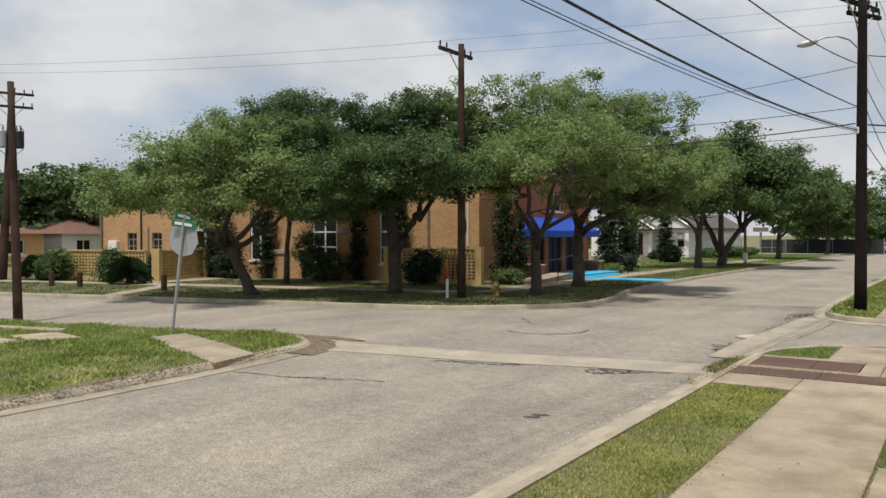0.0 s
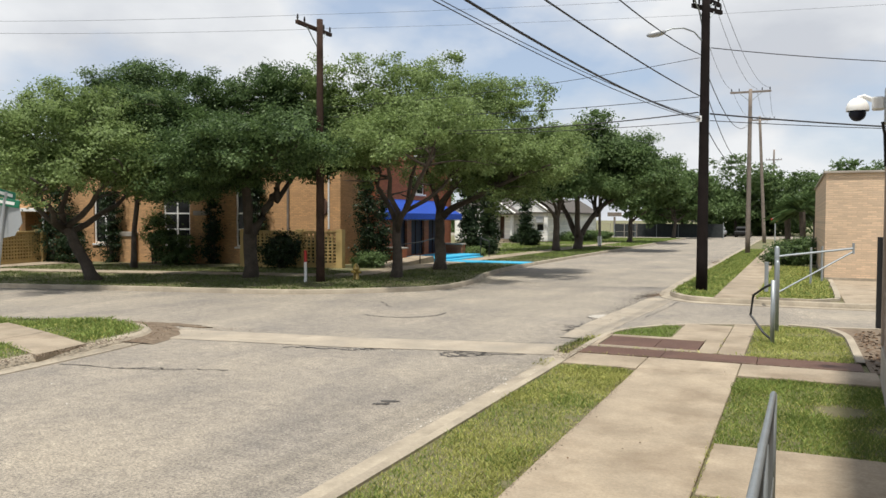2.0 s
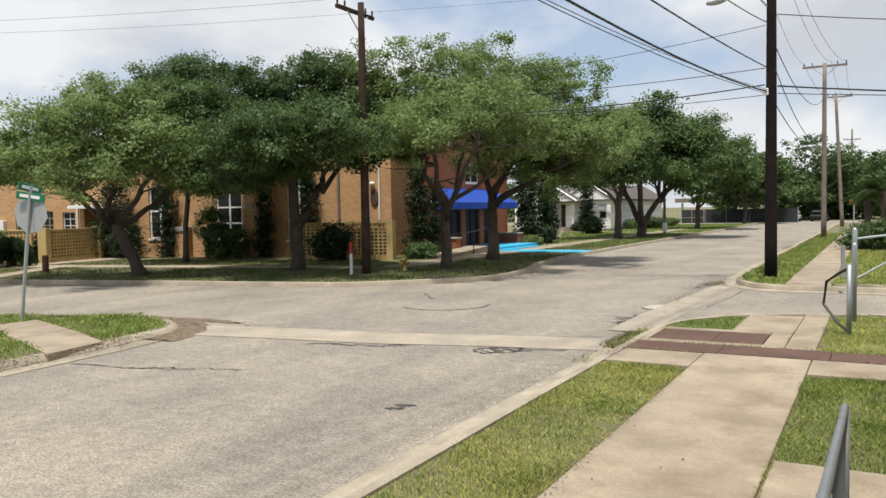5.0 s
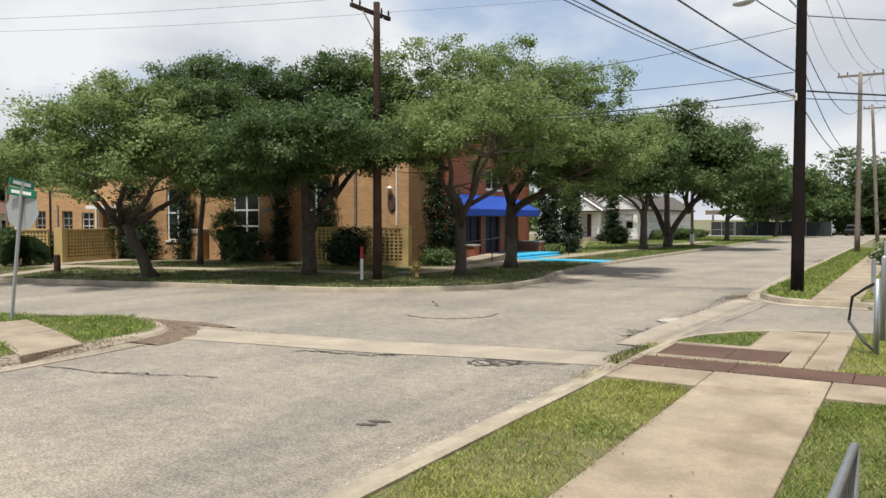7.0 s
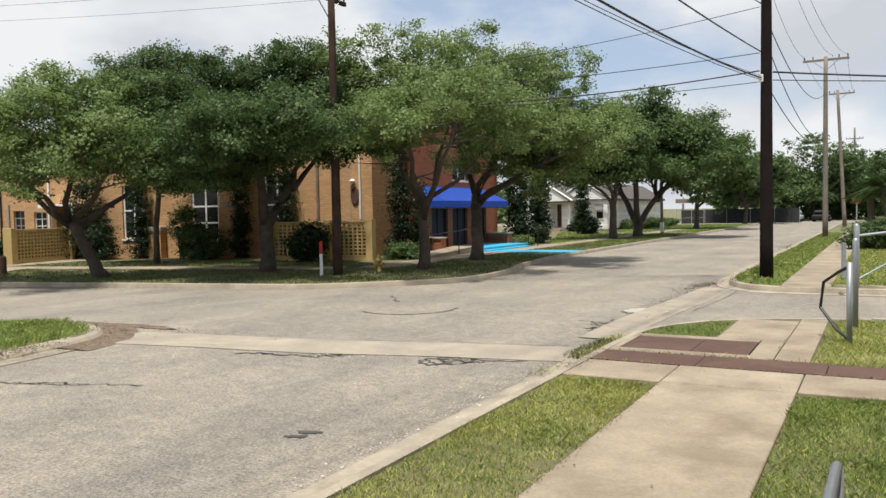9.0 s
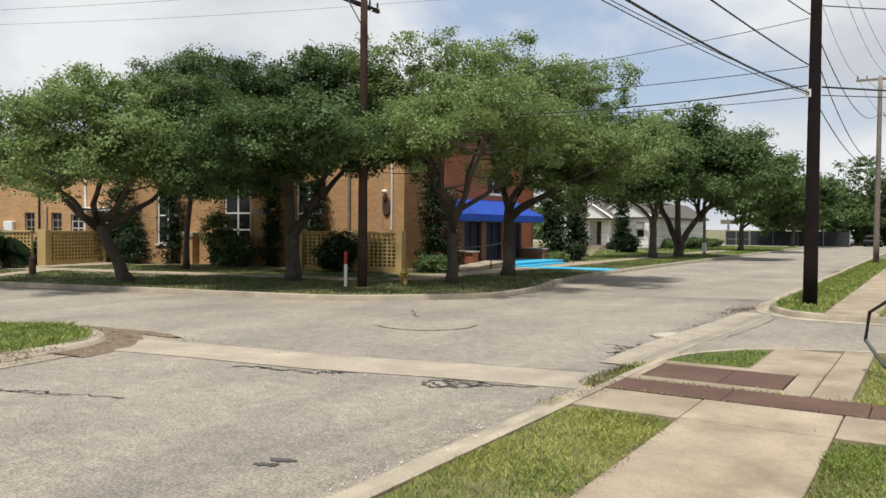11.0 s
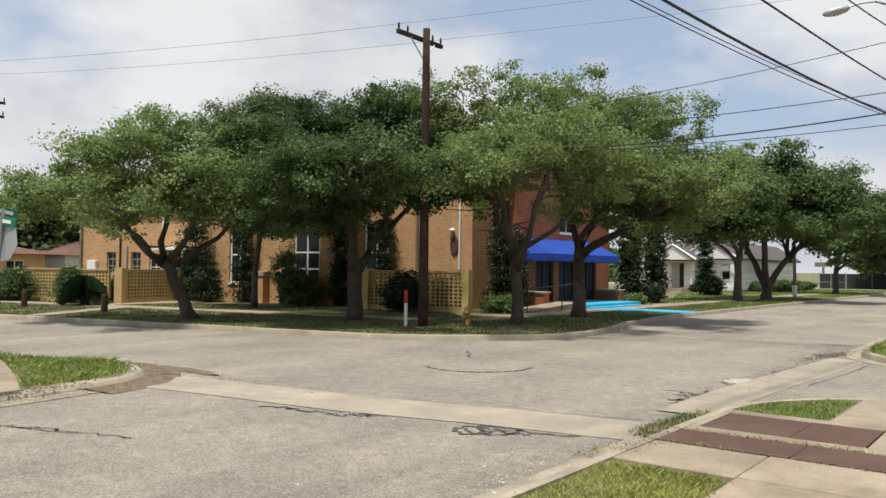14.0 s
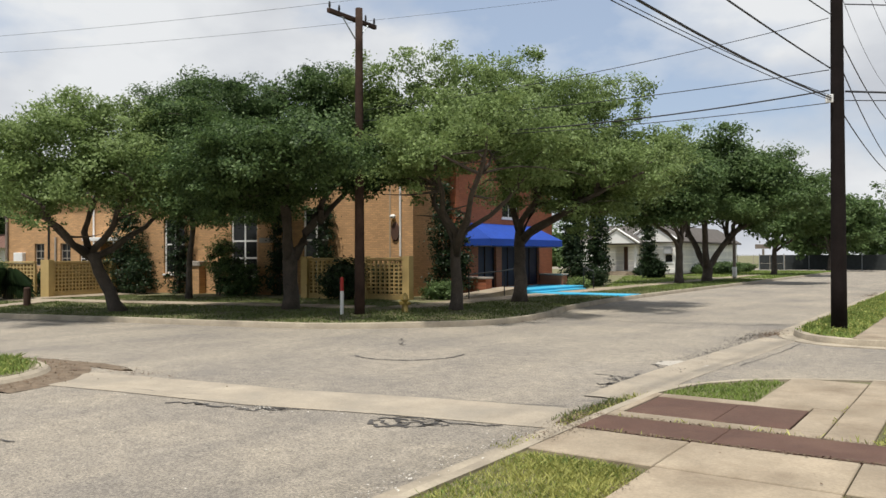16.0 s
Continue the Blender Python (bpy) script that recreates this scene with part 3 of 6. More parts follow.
TREES = [
    # leaning light tree on the cross street
    (-21.8, 20.5, 7.2, 0.2, 2.0, (-0.85, -0.45), [(-3.3, 0, 4.2, 1.5, 1.5, 1.0), (-1.6, 0.8, 4.9, 1.7, 1.7, 1.35), (0.2, 0, 4.9, 1.7, 1.7, 1.5), (-2.2, -0.6, 4.3, 1.8, 1.6, 1.0), (-0.3, 1.2, 5.5, 1.3, 1.3, 1.0), (1.6, 0.3, 4.3, 1.2, 1.2, 1.0), (-2.0, 2.3, 4.1, 1.7, 1.7, 1.1), (0.4, 2.2, 4.2, 1.7, 1.7, 1.2), (-4.3, 0.4, 3.9, 1.3, 1.3, 1.0), (1.5, 1.6, 3.7, 1.2, 1.2, 0.9), (-3.4, 1.0, 3.6, 1.3, 1.2, 0.55), (-1.4, 2.6, 3.9, 1.3, 1.3, 0.6), (0.9, 2.8, 3.9, 1.3, 1.3, 0.6), (2.4, 0.2, 3.7, 1.2, 1.2, 0.6), (-1.3, 0.5, 6.0, 1.2, 1.2, 0.8), (0.5, 0.3, 6.1, 1.2, 1.2, 0.8), (-2.9, 0.3, 5.2, 1.2, 1.2, 0.8)],
     "leaning oak with a light, open green crown", LEAF_LIGHT, 1150, 20, 1),
    # dark tree behind it, before the facade
    (-25.8, 26.2, 9.5, 0.12, 3.4, (0.1, 0.1), [(0, 0, 6.9, 1.9, 1.9, 1.9), (-1.0, 0, 6.3, 1.6, 1.6, 1.8), (1.4, 0, 6.9, 1.7, 1.7, 1.7), (0.3, 0.2, 5.0, 1.9, 1.9, 1.4), (2.6, 0, 5.6, 1.7, 1.7, 1.6), (1.0, 0, 4.1, 1.9, 1.9, 0.9), (-1.4, 0, 4.4, 1.6, 1.6, 1.0), (3.4, 0, 4.3, 1.6, 1.6, 1.0), (-0.2, 0, 7.9, 1.2, 1.2, 1.1), (-1.2, 0, 7.3, 1.2, 1.2, 1.1), (1.2, 0, 7.8, 1.3, 1.3, 1.0)],
     "dense dark green oak standing close to the building", LEAF_DARK, 1500, 24, 1),
    # corner tree with a dense dark crown
    (-17.95, 23.9, 7.8, 0.2, 3.3, (0.15, 0.1), [(-2.3, 0, 5.4, 1.8, 1.8, 1.5), (-0.7, 0.4, 6.1, 1.9, 1.9, 1.5), (1.2, 0.2, 5.9, 1.9, 1.9, 1.6), (2.3, 0, 5.2, 1.4, 1.4, 1.6), (-1.2, -1.0, 4.8, 1.7, 1.7, 1.2), (0.9, -1.0, 5.1, 1.6, 1.6, 1.0), (-3.3, 0.2, 4.6, 1.2, 1.2, 1.2), (-0.5, -0.5, 4.5, 1.6, 1.6, 0.9), (-1.6, 2.5, 4.7, 1.9, 1.9, 1.3), (0.8, 2.4, 4.8, 1.9, 1.9, 1.4), (2.3, 1.6, 4.9, 1.3, 1.3, 1.1), (2.9, 0, 5.0, 1.2, 1.2, 1.1), (-0.8, 1.8, 4.0, 1.5, 1.5, 0.7), (-3.0, 1.6, 4.0, 1.3, 1.3, 1.0), (-2.6, 0.3, 3.6, 1.4, 1.4, 0.6), (1.6, -4.2, 5.4, 1.5, 1.5, 0.8), (3.0, -3.8, 5.4, 1.3, 1.3, 0.8), (-0.6, -3.8, 5.4, 1.5, 1.5, 0.8), (-1.2, 3.6, 4.5, 1.4, 1.4, 0.8), (1.0, 3.7, 4.7, 1.4, 1.4, 0.8), (0.5, 0, 6.8, 1.3, 1.3, 1.0), (2.0, 0.2, 6.5, 1.3, 1.3, 1.0), (-1.2, 0, 6.7, 1.2, 1.2, 1.0), (-2.3, 0, 6.3, 1.2, 1.2, 1.0), (-3.3, 0, 5.7, 1.2, 1.2, 1.0), (2.8, 0, 6.0, 1.1, 1.1, 1.0)],
     "oak with a dense dark green spreading crown", LEAF_DARK, 2700, 23, 3),
    # tree beside the hydrant
    (-13.25, 26.15, 8.2, 0.19, 2.2, (0.1, -0.1), [(-1.2, 0, 5.2, 1.5, 1.5, 1.5), (0.4, 0, 6.3, 1.6, 1.6, 1.5), (1.7, 0.6, 5.4, 1.2, 1.2, 1.2), (-0.3, 0.8, 6.5, 1.3, 1.3, 1.2), (-2.0, -0.2, 4.1, 0.9, 0.9, 0.6), (1.4, 0.2, 6.0, 1.4, 1.4, 1.2), (-2.1, 0.2, 5.7, 1.2, 1.2, 1.2), (-0.6, 2.0, 5.0, 1.3, 1.3, 1.2), (2.1, 1.6, 4.6, 1.3, 1.3, 1.1), (-1.4, 1.8, 4.4, 1.3, 1.3, 1.0), (-1.3, 0.9, 4.1, 1.0, 1.0, 0.5), (2.8, 2.0, 4.4, 1.2, 1.2, 1.0), (-3.0, 0.3, 4.7, 1.0, 1.0, 0.9), (0.3, 0, 7.3, 1.1, 1.1, 0.9), (1.3, 0.2, 7.0, 1.1, 1.1, 0.9), (-1.6, 0.2, 6.6, 1.1, 1.1, 0.9), (-2.4, 0.2, 6.2, 1.0, 1.0, 0.9), (-0.8, 2.9, 5.2, 1.4, 1.4, 0.9), (1.0, 3.0, 5.2, 1.4, 1.4, 0.9), (-2.6, 0, 6.9, 1.0, 1.0, 0.9), (-1.4, 0.2, 7.4, 1.0, 1.0, 0.8)],
     "oak with a light airy green crown", LEAF_LIGHT, 1000, 20, 1),
    # tree before the blue awning
    (-13.75, 31.1, 9.0, 0.24, 2.6, (0.0, 0.1), [(-1.2, 0, 6.3, 1.7, 1.7, 1.7), (0.8, 0.2, 6.8, 1.9, 1.9, 1.7), (2.4, 0.2, 6.3, 1.9, 1.9, 1.8), (3.7, 0, 5.4, 1.4, 1.4, 1.6), (1.2, -0.6, 5.0, 1.8, 1.8, 1.4), (-0.6, -0.4, 4.4, 1.3, 1.3, 0.9), (3.0, 0.3, 4.4, 1.4, 1.4, 1.2), (1.6, 2.2, 5.0, 1.7, 1.7, 1.3), (3.3, 1.8, 4.7, 1.5, 1.5, 1.2), (4.6, 0.6, 4.6, 1.2, 1.2, 1.0), (0.4, 1.6, 4.1, 1.3, 1.3, 0.8), (2.2, 0.6, 3.7, 1.5, 1.5, 0.7), (3.8, 2.4, 4.4, 1.5, 1.5, 0.9), (4.6, 1.6, 5.0, 1.3, 1.3, 1.0), (0.2, 0, 7.9, 1.2, 1.2, 1.0), (2.0, 0, 7.4, 1.3, 1.3, 1.0), (1.0, 2.6, 4.8, 1.6, 1.6, 1.0), (2.8, 3.0, 4.6, 1.5, 1.5, 0.9), (5.0, 0.3, 5.3, 1.2, 1.2, 1.1)],
     "oak with a broad mid-green crown reaching over the street", LEAF_LIGHT, 1750, 21, 1),
    # street trees before the white house
    (-14.75, 52.4, 8.5, 0.24, 2.6, (0, 0), [(-1.5, 0, 6.0, 2.1, 2.1, 1.9), (0.7, 0, 6.6, 2.1, 2.1, 1.9), (-0.5, 0, 4.8, 2.2, 2.2, 1.3), (-2.6, 0, 4.8, 1.6, 1.6, 1.5)],
     "street oak with a mid-green crown", LEAF_MID, 1050, 20, 1),
    (-14.35, 56.7, 10.0, 0.27, 3.0, (0, 0), [(-1.5, 0, 7.3, 2.2, 2.2, 2.0), (1.2, 0, 7.5, 2.3, 2.3, 1.9), (3.5, 0, 6.9, 2.1, 2.1, 1.8), (0.5, -0.5, 5.4, 2.5, 2.5, 1.6), (5.0, 0, 5.7, 1.9, 1.9, 1.5), (2.4, 0, 4.6, 1.8, 1.8, 1.1)],
     "many-stemmed street oak with a rounded green crown", LEAF_MID, 1500, 20, 3),
]
for x, y, h, r, fork, lean, spec, label, mat, clumps, leaves, stems in TREES:
    far = math.hypot(x, y) > 45
    tree(x, y, h, r, fork, lean, lobes_across(x, y, spec), label, mat, int(clumps * (0.9 if far else 0.62)), leaves * (3.2 if far else 5.6), 0.55 if far else 0.36, 0.1 if far else 0.052, stems, split=1.0 if far else 1.7, spread=1.5 if far else 0.75)


def far_tree(x, y, h, w, label, mat, clumps=800):
    lob = [(0, 0, h * 0.64, w * 0.48, w * 0.48, h * 0.32)] + [(random.uniform(-0.45, 0.45) * w, random.uniform(-0.3, 0.3) * w, h * random.uniform(0.32, 0.75), w * 0.3, w * 0.3, h * 0.19) for _ in range(7)]
    return tree(x, y, h, 0.22, h * 0.28, (random.uniform(-0.3, 0.3), 0), lob, label, mat, clumps, 22, 0.6, 0.2, tuft=6)


for x, y, h, w in ((-14.4, 76, 9.2, 7.5), (-13.4, 98, 8.5, 7), (-15, 118, 10.5, 10), (-8, 122, 11, 13), (-1, 124, 10.5, 12), (9, 120, 9.5, 12), (3.5, 96, 8.5, 9)):
    far_tree(x, y, h, w, "leafy street tree at the far end of the road", LEAF_MID)
for x, y, h, w in ((-52, 42, 9, 9), (-62, 40, 9, 10), (-72, 38, 9, 11), (-46, 48, 10, 10), (-80, 30, 8, 10), (-58, 52, 11, 12), (-38, 52, 9, 10)):
    far_tree(x, y, h, w, "dark tree behind the low houses", LEAF_DARK)

# dense low wood closing the far end
wood = thing("far_wood", -5, 132, 0, "dense green wood closing the view beyond the street", "wood", kind="stuff")
lob = [(random.uniform(-78, -38) if k % 3 == 0 else random.uniform(-17, 60), random.uniform(126, 142), random.uniform(0.8, 5.5), 4.5, 4.0, 2.8) for k in range(95)]
p, n = crown_points(lob, 3800, 14, 0.9, 0.4)
leaf_mesh("foliage", p, n, 0.34, LEAF_MID, wood)
lob = [(random.uniform(-120, -62), random.uniform(10, 75), random.uniform(0.8, 4.4), 4.5, 4.5, 3.0) for _ in range(50)]
wood2 = thing("far_wood", -85, 40, 0, "dense dark wood behind the low houses", "wood", kind="stuff")
p, n = crown_points(lob, 1700, 14, 0.9, 0.4)
leaf_mesh("foliage", p, n, 0.34, LEAF_DARK, wood2)

# ---- walls with real openings ----
def brick_material(name, colour, mortar, along, course=0.075, length=0.22):
    m = material(name, colour, 0.9, spread=0.1, scale=1.1, fine=25, bump=0)
    nt = m.node_tree
    bsdf = nt.nodes["Principled BSDF"]
    geo = nt.nodes.new("ShaderNodeNewGeometry")
    dot = nt.nodes.new("ShaderNodeVectorMath")
    dot.operation = "DOT_PRODUCT"
    dot.inputs[1].default_value = (*along, 0)
    sep = nt.nodes.new("ShaderNodeSeparateXYZ")
    comb = nt.nodes.new("ShaderNodeCombineXYZ")
    nt.links.new(geo.outputs["Position"], dot.inputs[0])
    nt.links.new(geo.outputs["Position"], sep.inputs[0])
    nt.links.new(dot.outputs["Value"], comb.inputs[0])
    nt.links.new(sep.outputs["Z"], comb.inputs[1])
    br = nt.nodes.new("ShaderNodeTexBrick")
    br.inputs["Scale"].default_value = 1.0
    br.inputs["Brick Width"].default_value, br.inputs["Row Height"].default_value = length, course
    br.inputs["Mortar Size"].default_value = 0.011
    br.inputs["Color1"].default_value, br.inputs["Color2"].default_value = (0.84, 0.84, 0.84, 1), (1.12, 1.1, 1.06, 1)
    br.inputs["Mortar"].default_value = (*mortar, 1)
    nt.links.new(comb.outputs[0], br.inputs["Vector"])
    old = bsdf.inputs["Base Color"].links[0].from_socket
    mul = nt.nodes.new("ShaderNodeMixRGB")
    mul.blend_type, mul.inputs[0].default_value = "MULTIPLY", 1
    nt.links.new(old, mul.inputs[1])
    nt.links.new(br.outputs["Color"], mul.inputs[2])
    nt.links.new(mul.outputs[0], bsdf.inputs["Base Color"])
    b = nt.nodes.new("ShaderNodeBump")
    b.inputs["Strength"].default_value, b.inputs["Distance"].default_value = 0.8, 0.008
    b.invert = True
    nt.links.new(br.outputs["Fac"], b.inputs["Height"])
    nt.links.new(b.outputs["Normal"], bsdf.inputs["Normal"])
    return m


FA = (0.973, 0.232)
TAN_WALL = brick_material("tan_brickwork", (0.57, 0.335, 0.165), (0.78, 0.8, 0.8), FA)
# same brick for the return wall, darkened: its shade is in the colour
TAN_SHADED = brick_material("tan_brickwork_shaded", (0.46, 0.25, 0.11), (0.78, 0.8, 0.8), (0.0, 1.0))
RED_WALL = brick_material("red_brickwork", (0.37, 0.125, 0.06), (0.8, 0.85, 0.9), (0.0, 1.0))
BEIGE_WALL = brick_material("beige_brickwork", (0.64, 0.48, 0.335), (0.88, 0.88, 0.88), (1.0, 0.0), 0.075, 0.3)
WHITE_BOARD = brick_material("white_weatherboard", (0.87, 0.86, 0.83), (0.84, 0.84, 0.84), (0.7, 0.7), 0.14, 6.0)


def wall_mesh(x0, x1, z0, z1, holes, thick, m):
    """A wall in the local xz plane, outer face at y = 0, inner at y = thick, with openings (x0, x1, z0, z1) right through it."""
    bm = bmesh.new()
    xs = sorted({x0, x1, *(h[0] for h in holes), *(h[1] for h in holes)})
    zs = sorted({z0, z1, *(h[2] for h in holes), *(h[3] for h in holes)})

    def solid(i, j):
        if not (0 <= i < len(xs) - 1 and 0 <= j < len(zs) - 1):
            return False
        cx, cz = (xs[i] + xs[i + 1]) / 2, (zs[j] + zs[j + 1]) / 2
        return not any(h[0] < cx < h[1] and h[2] < cz < h[3] for h in holes)

    def quad(*p):
        bm.faces.new([bm.verts.new(q) for q in p])

    for i in range(len(xs) - 1):
        for j in range(len(zs) - 1):
            if not solid(i, j):
                continue
            a, b, c, d = xs[i], xs[i + 1], zs[j], zs[j + 1]
            quad((a, 0, c), (b, 0, c), (b, 0, d), (a, 0, d))
            quad((a, thick, c), (a, thick, d), (b, thick, d), (b, thick, c))
            if not solid(i - 1, j):
                quad((a, 0, c), (a, 0, d), (a, thick, d), (a, thick, c))
            if not solid(i + 1, j):
                quad((b, 0, c), (b, thick, c), (b, thick, d), (b, 0, d))
            if not solid(i, j - 1):
                quad((a, 0, c), (a, thick, c), (b, thick, c), (b, 0, c))
            if not solid(i, j + 1):
                quad((a, 0, d), (b, 0, d), (b, thick, d), (a, thick, d))
    bmesh.ops.remove_doubles(bm, verts=bm.verts, dist=0.0005)
    bmesh.ops.transform(bm, matrix=m, verts=bm.verts)
    return bm


def window(parent, m, x0, x1, z0, z1, cols, rows, bar=0.075, mat=None, sill=True, name="window"):
    """A window set back in its opening: frame, glazing bars, panes, sill."""
    bm = bmesh.new()
    ring = [(x0, z0), (x1, z0), (x1, z1), (x0, z1)]
    inner = [(x0 + bar, z0 + bar), (x1 - bar, z0 + bar), (x1 - bar, z1 - bar), (x0 + bar, z1 - bar)]
    lay = [[bm.verts.new((x, y, z)) for x, z in pts] for y in (0.1, 0.16) for pts in (ring, inner)]
    for k in range(4):
        n = (k + 1) % 4
        bm.faces.new((lay[0][k], lay[0][n], lay[1][n], lay[1][k]))
        bm.faces.new((lay[2][k], lay[3][k], lay[3][n], lay[2][n]))
        bm.faces.new((lay[1][k], lay[1][n], lay[3][n], lay[3][k]))
        bm.faces.new((lay[0][k], lay[2][k], lay[2][n], lay[0][n]))
    bmesh.ops.transform(bm, matrix=m, verts=bm.verts)
    w = part(name, bm, mat or WHITE, parent)
    cx = [x0 + (x1 - x0) * i / cols for i in range(cols + 1)]
    rz = rows if isinstance(rows, list) else [z0 + (z1 - z0) * j / rows for j in range(rows + 1)]
    for x in cx[1:-1]:
        part("mullion", boxed(x - bar / 2, 0.104, z0 + bar, x + bar / 2, 0.156, z1 - bar, m), mat or WHITE, w)
    for z in rz[1:-1]:
        part("transom", boxed(x0 + bar, 0.107, z - bar / 2, x1 - bar, 0.153, z + bar / 2, m), mat or WHITE, w)
    for i in range(cols):
        for j in range(len(rz) - 1):
            part("pane", boxed(cx[i] + bar / 2, 0.127, rz[j] + bar / 2, cx[i + 1] - bar / 2, 0.135, rz[j + 1] - bar / 2, m), GLASS, w, "dark glass pane")
    if sill:
        part("sill", boxed(x0 - 0.06, -0.05, z0 - 0.09, x1 + 0.06, 0.12, z0 - 0.004, m, bevel=0.006), mat or WHITE, w)
    return w


# ---- the tan brick apartment building ----
FM = pose(-19.1, 31.95, 0, 0, 0, 13.4)
apartments = thing("apartment_building", -19.1, 31.95, 0, "two-storey tan brick building with white windows and red entrance side", "building")
W1, W2, W0 = (-8.79, -7.42, 0.9, 3.8), (-5.1, -3.9, 0.9, 3.8), (-12.46, -11.3, 1.0, 3.5)
UP = [(-8.79, -7.42, 4.6, 6.0), (-5.1, -3.9, 4.6, 6.0), (-12.46, -11.3, 4.6, 6.0)]
SMALL = [(-20.37, -19.74, 1.35, 2.44), (-18.7, -18.05, 1.35, 2.44), (-17.49, -16.75, 1.35, 2.36)]
RECESS = (-16.2, -14.6, 0.15, 2.5)
part("wall", wall_mesh(-13.5, 0, 0, 6.7, [W1, W2, W0, *UP], 0.3, FM), TAN_WALL, apartments, "sunlit tan brick front wall")
part("wall", wall_mesh(-22.3, -13.502, 0, 4.8, [*SMALL, RECESS], 0.3, FM), TAN_WALL, apartments, "lower tan brick wing")
for h in (W1, W2):
    window(apartments, FM, *h, 2, [h[2], 1.7, 2.45, h[3]])
window(apartments, FM, *W0, 2, [1.0, 2.33, 3.5])
for h in UP:
    window(apartments, FM, *h, 2, 2)
for h in SMALL:
    window(apartments, FM, *h, 2, 3, 0.035, FOOTING if h[0] < -18 else WHITE, sill=False)
SIDE = pose(-19.1, 31.95, 0, 0, 0, 90)
part("wall", wall_mesh(0.0, 2.75, 0, 6.7, [], 0.3, SIDE @ pose(0, 0.012, 0)), TAN_SHADED, apartments, "tan brick return wall, its shade put into a darker brick colour")
RF = pose(-18.6, 34.6, 0, 0, 0, 90)
DOORS = [(1.55, 3.15, 0.32, 2.25), (3.65, 5.25, 0.32, 2.25), (5.8, 7.45, 0.32, 2.25)]
REDUP = [(3.7, 5.3, 3.55, 4.5), (3.9, 5.6, 5.6, 6.5)]
part("wall", wall_mesh(0, 8.9, 0, 6.9, DOORS + REDUP, 0.3, RF), RED_WALL, apartments, "red brick entrance wall")
part("wall", boxed(-18.9, 34.4, 0, -18.612, 34.598, 6.9), RED_WALL, apartments)
part("wall", boxed(-29.0, 43.2, 0, -18.6, 43.49, 6.9), RED_WALL, apartments)
part("wall", boxed(-22.3, 0.3, 0, -22.0, 9.0, 4.8, FM), TAN_WALL, apartments)
part("wall", boxed(-13.5, 0.3, 4.8, -13.2, 9.0, 6.7, FM), TAN_WALL, apartments)
part("roof", boxed(-22.6, -0.3, 4.802, -13.52, 9.3, 5.0, FM), GREYROOF, apartments, "flat grey roof of the lower wing")
part("roof", prism([(-32.3, 28.5), (-18.9, 31.6), (-18.3, 34.4), (-18.3, 43.7), (-30, 44.5), (-34.0, 36.0)], 6.9, 7.12), FOOTING, apartments, "flat grey roof edge")
for h in REDUP:
    window(apartments, RF, *h, 2, 1, 0.05)
for h in DOORS:
    d = part("door", boxed(h[0], 0.16, h[2], h[1], 0.22, h[3], RF), DOORDARK, apartments, "dark glazed entrance door")
    for x in (h[0], (h[0] + h[1]) / 2 - 0.025, h[1] - 0.05):
        part("stile", boxed(x, 0.12, h[2], x + 0.05, 0.158, h[3], RF), POLEBROWN, d)
# entry recess: side walls, back wall with door, canopy
for b in ((-16.4, 0.302, 0.1, -16.2, 2.6, 2.7), (-14.6, 0.302, 0.1, -14.4, 2.6, 2.7), (-16.4, 2.602, 0.1, -14.4, 2.8, 2.7), (-16.198, 0.302, 2.5, -14.602, 2.6, 2.7)):
    part("recess_panel", boxed(*b, FM), TAN_WALL, apartments)
part("door", boxed(-15.8, 2.53, 0.14, -14.9, 2.598, 2.25, FM), DOORDARK, apartments, "dark recessed entry door")
part("canopy", boxed(-16.45, -0.9, 2.52, -14.35, 0.0, 2.68, FM, bevel=0.01), WHITE, apartments, "white flat entry canopy")
part("post", boxed(-14.62, -0.86, 0.1, -14.54, -0.78, 2.52, FM), WHITE, apartments, "slim pale canopy post")
# buttresses with pale caps, pipes, louvre
for x0, x1, h in ((-6.95, -6.35, 2.35), (-10.8, -10.15, 1.35)):
    b = part("buttress", boxed(x0, -0.45, 0, x1, -0.003, h, FM), TAN_WALL, apartments)
    bm = boxed(x0 - 0.05, -0.5, h + 0.002, x1 + 0.05, -0.003, h + 0.22, FM, bevel=0.02)
    part("cap", bm, FOOTING, b, "pale cast-stone cap")
part("downpipe", tube(bmesh.new(), [FM @ Vector((-0.54, -0.06, z)) for z in (1.75, 6.6)], 0.045), WHITE, apartments, "white downpipe")
part("trim", boxed(-1.05, -0.03, 1.5, -0.98, -0.003, 6.6, FM), MORTAR, apartments)
part("downpipe", tube(bmesh.new(), [FM @ Vector((-2.5, -0.07, z)) for z in (0.2, 6.6)], 0.06), POLEGREY, apartments, "brown downpipe")
part("downpipe", tube(bmesh.new(), [FM @ Vector((-19.4, -0.06, z)) for z in (0.2, 6.6)], 0.045), BLACK, apartments, "dark downpipe")
part("downpipe", tube(bmesh.new(), [FM @ Vector((-18.95, -0.06, z)) for z in (1.0, 2.75)], 0.05), FOOTING, apartments, "pale vent pipe")
part("downpipe", tube(bmesh.new(), [FM @ Vector((-16.55, -0.06, z)) for z in (0.2, 4.7)], 0.05), WHITE, apartments, "white downpipe")
part("downpipe", tube(bmesh.new(), [FM @ Vector((-22.15, -0.08, z)) for z in (0.2, 4.7)], 0.07), POLEGREY, apartments)
part("meter_box", boxed(-21.55, -0.22, 1.3, -20.95, -0.004, 2.0, FM, bevel=0.02), WHITE, apartments, "white wall-mounted meter box")
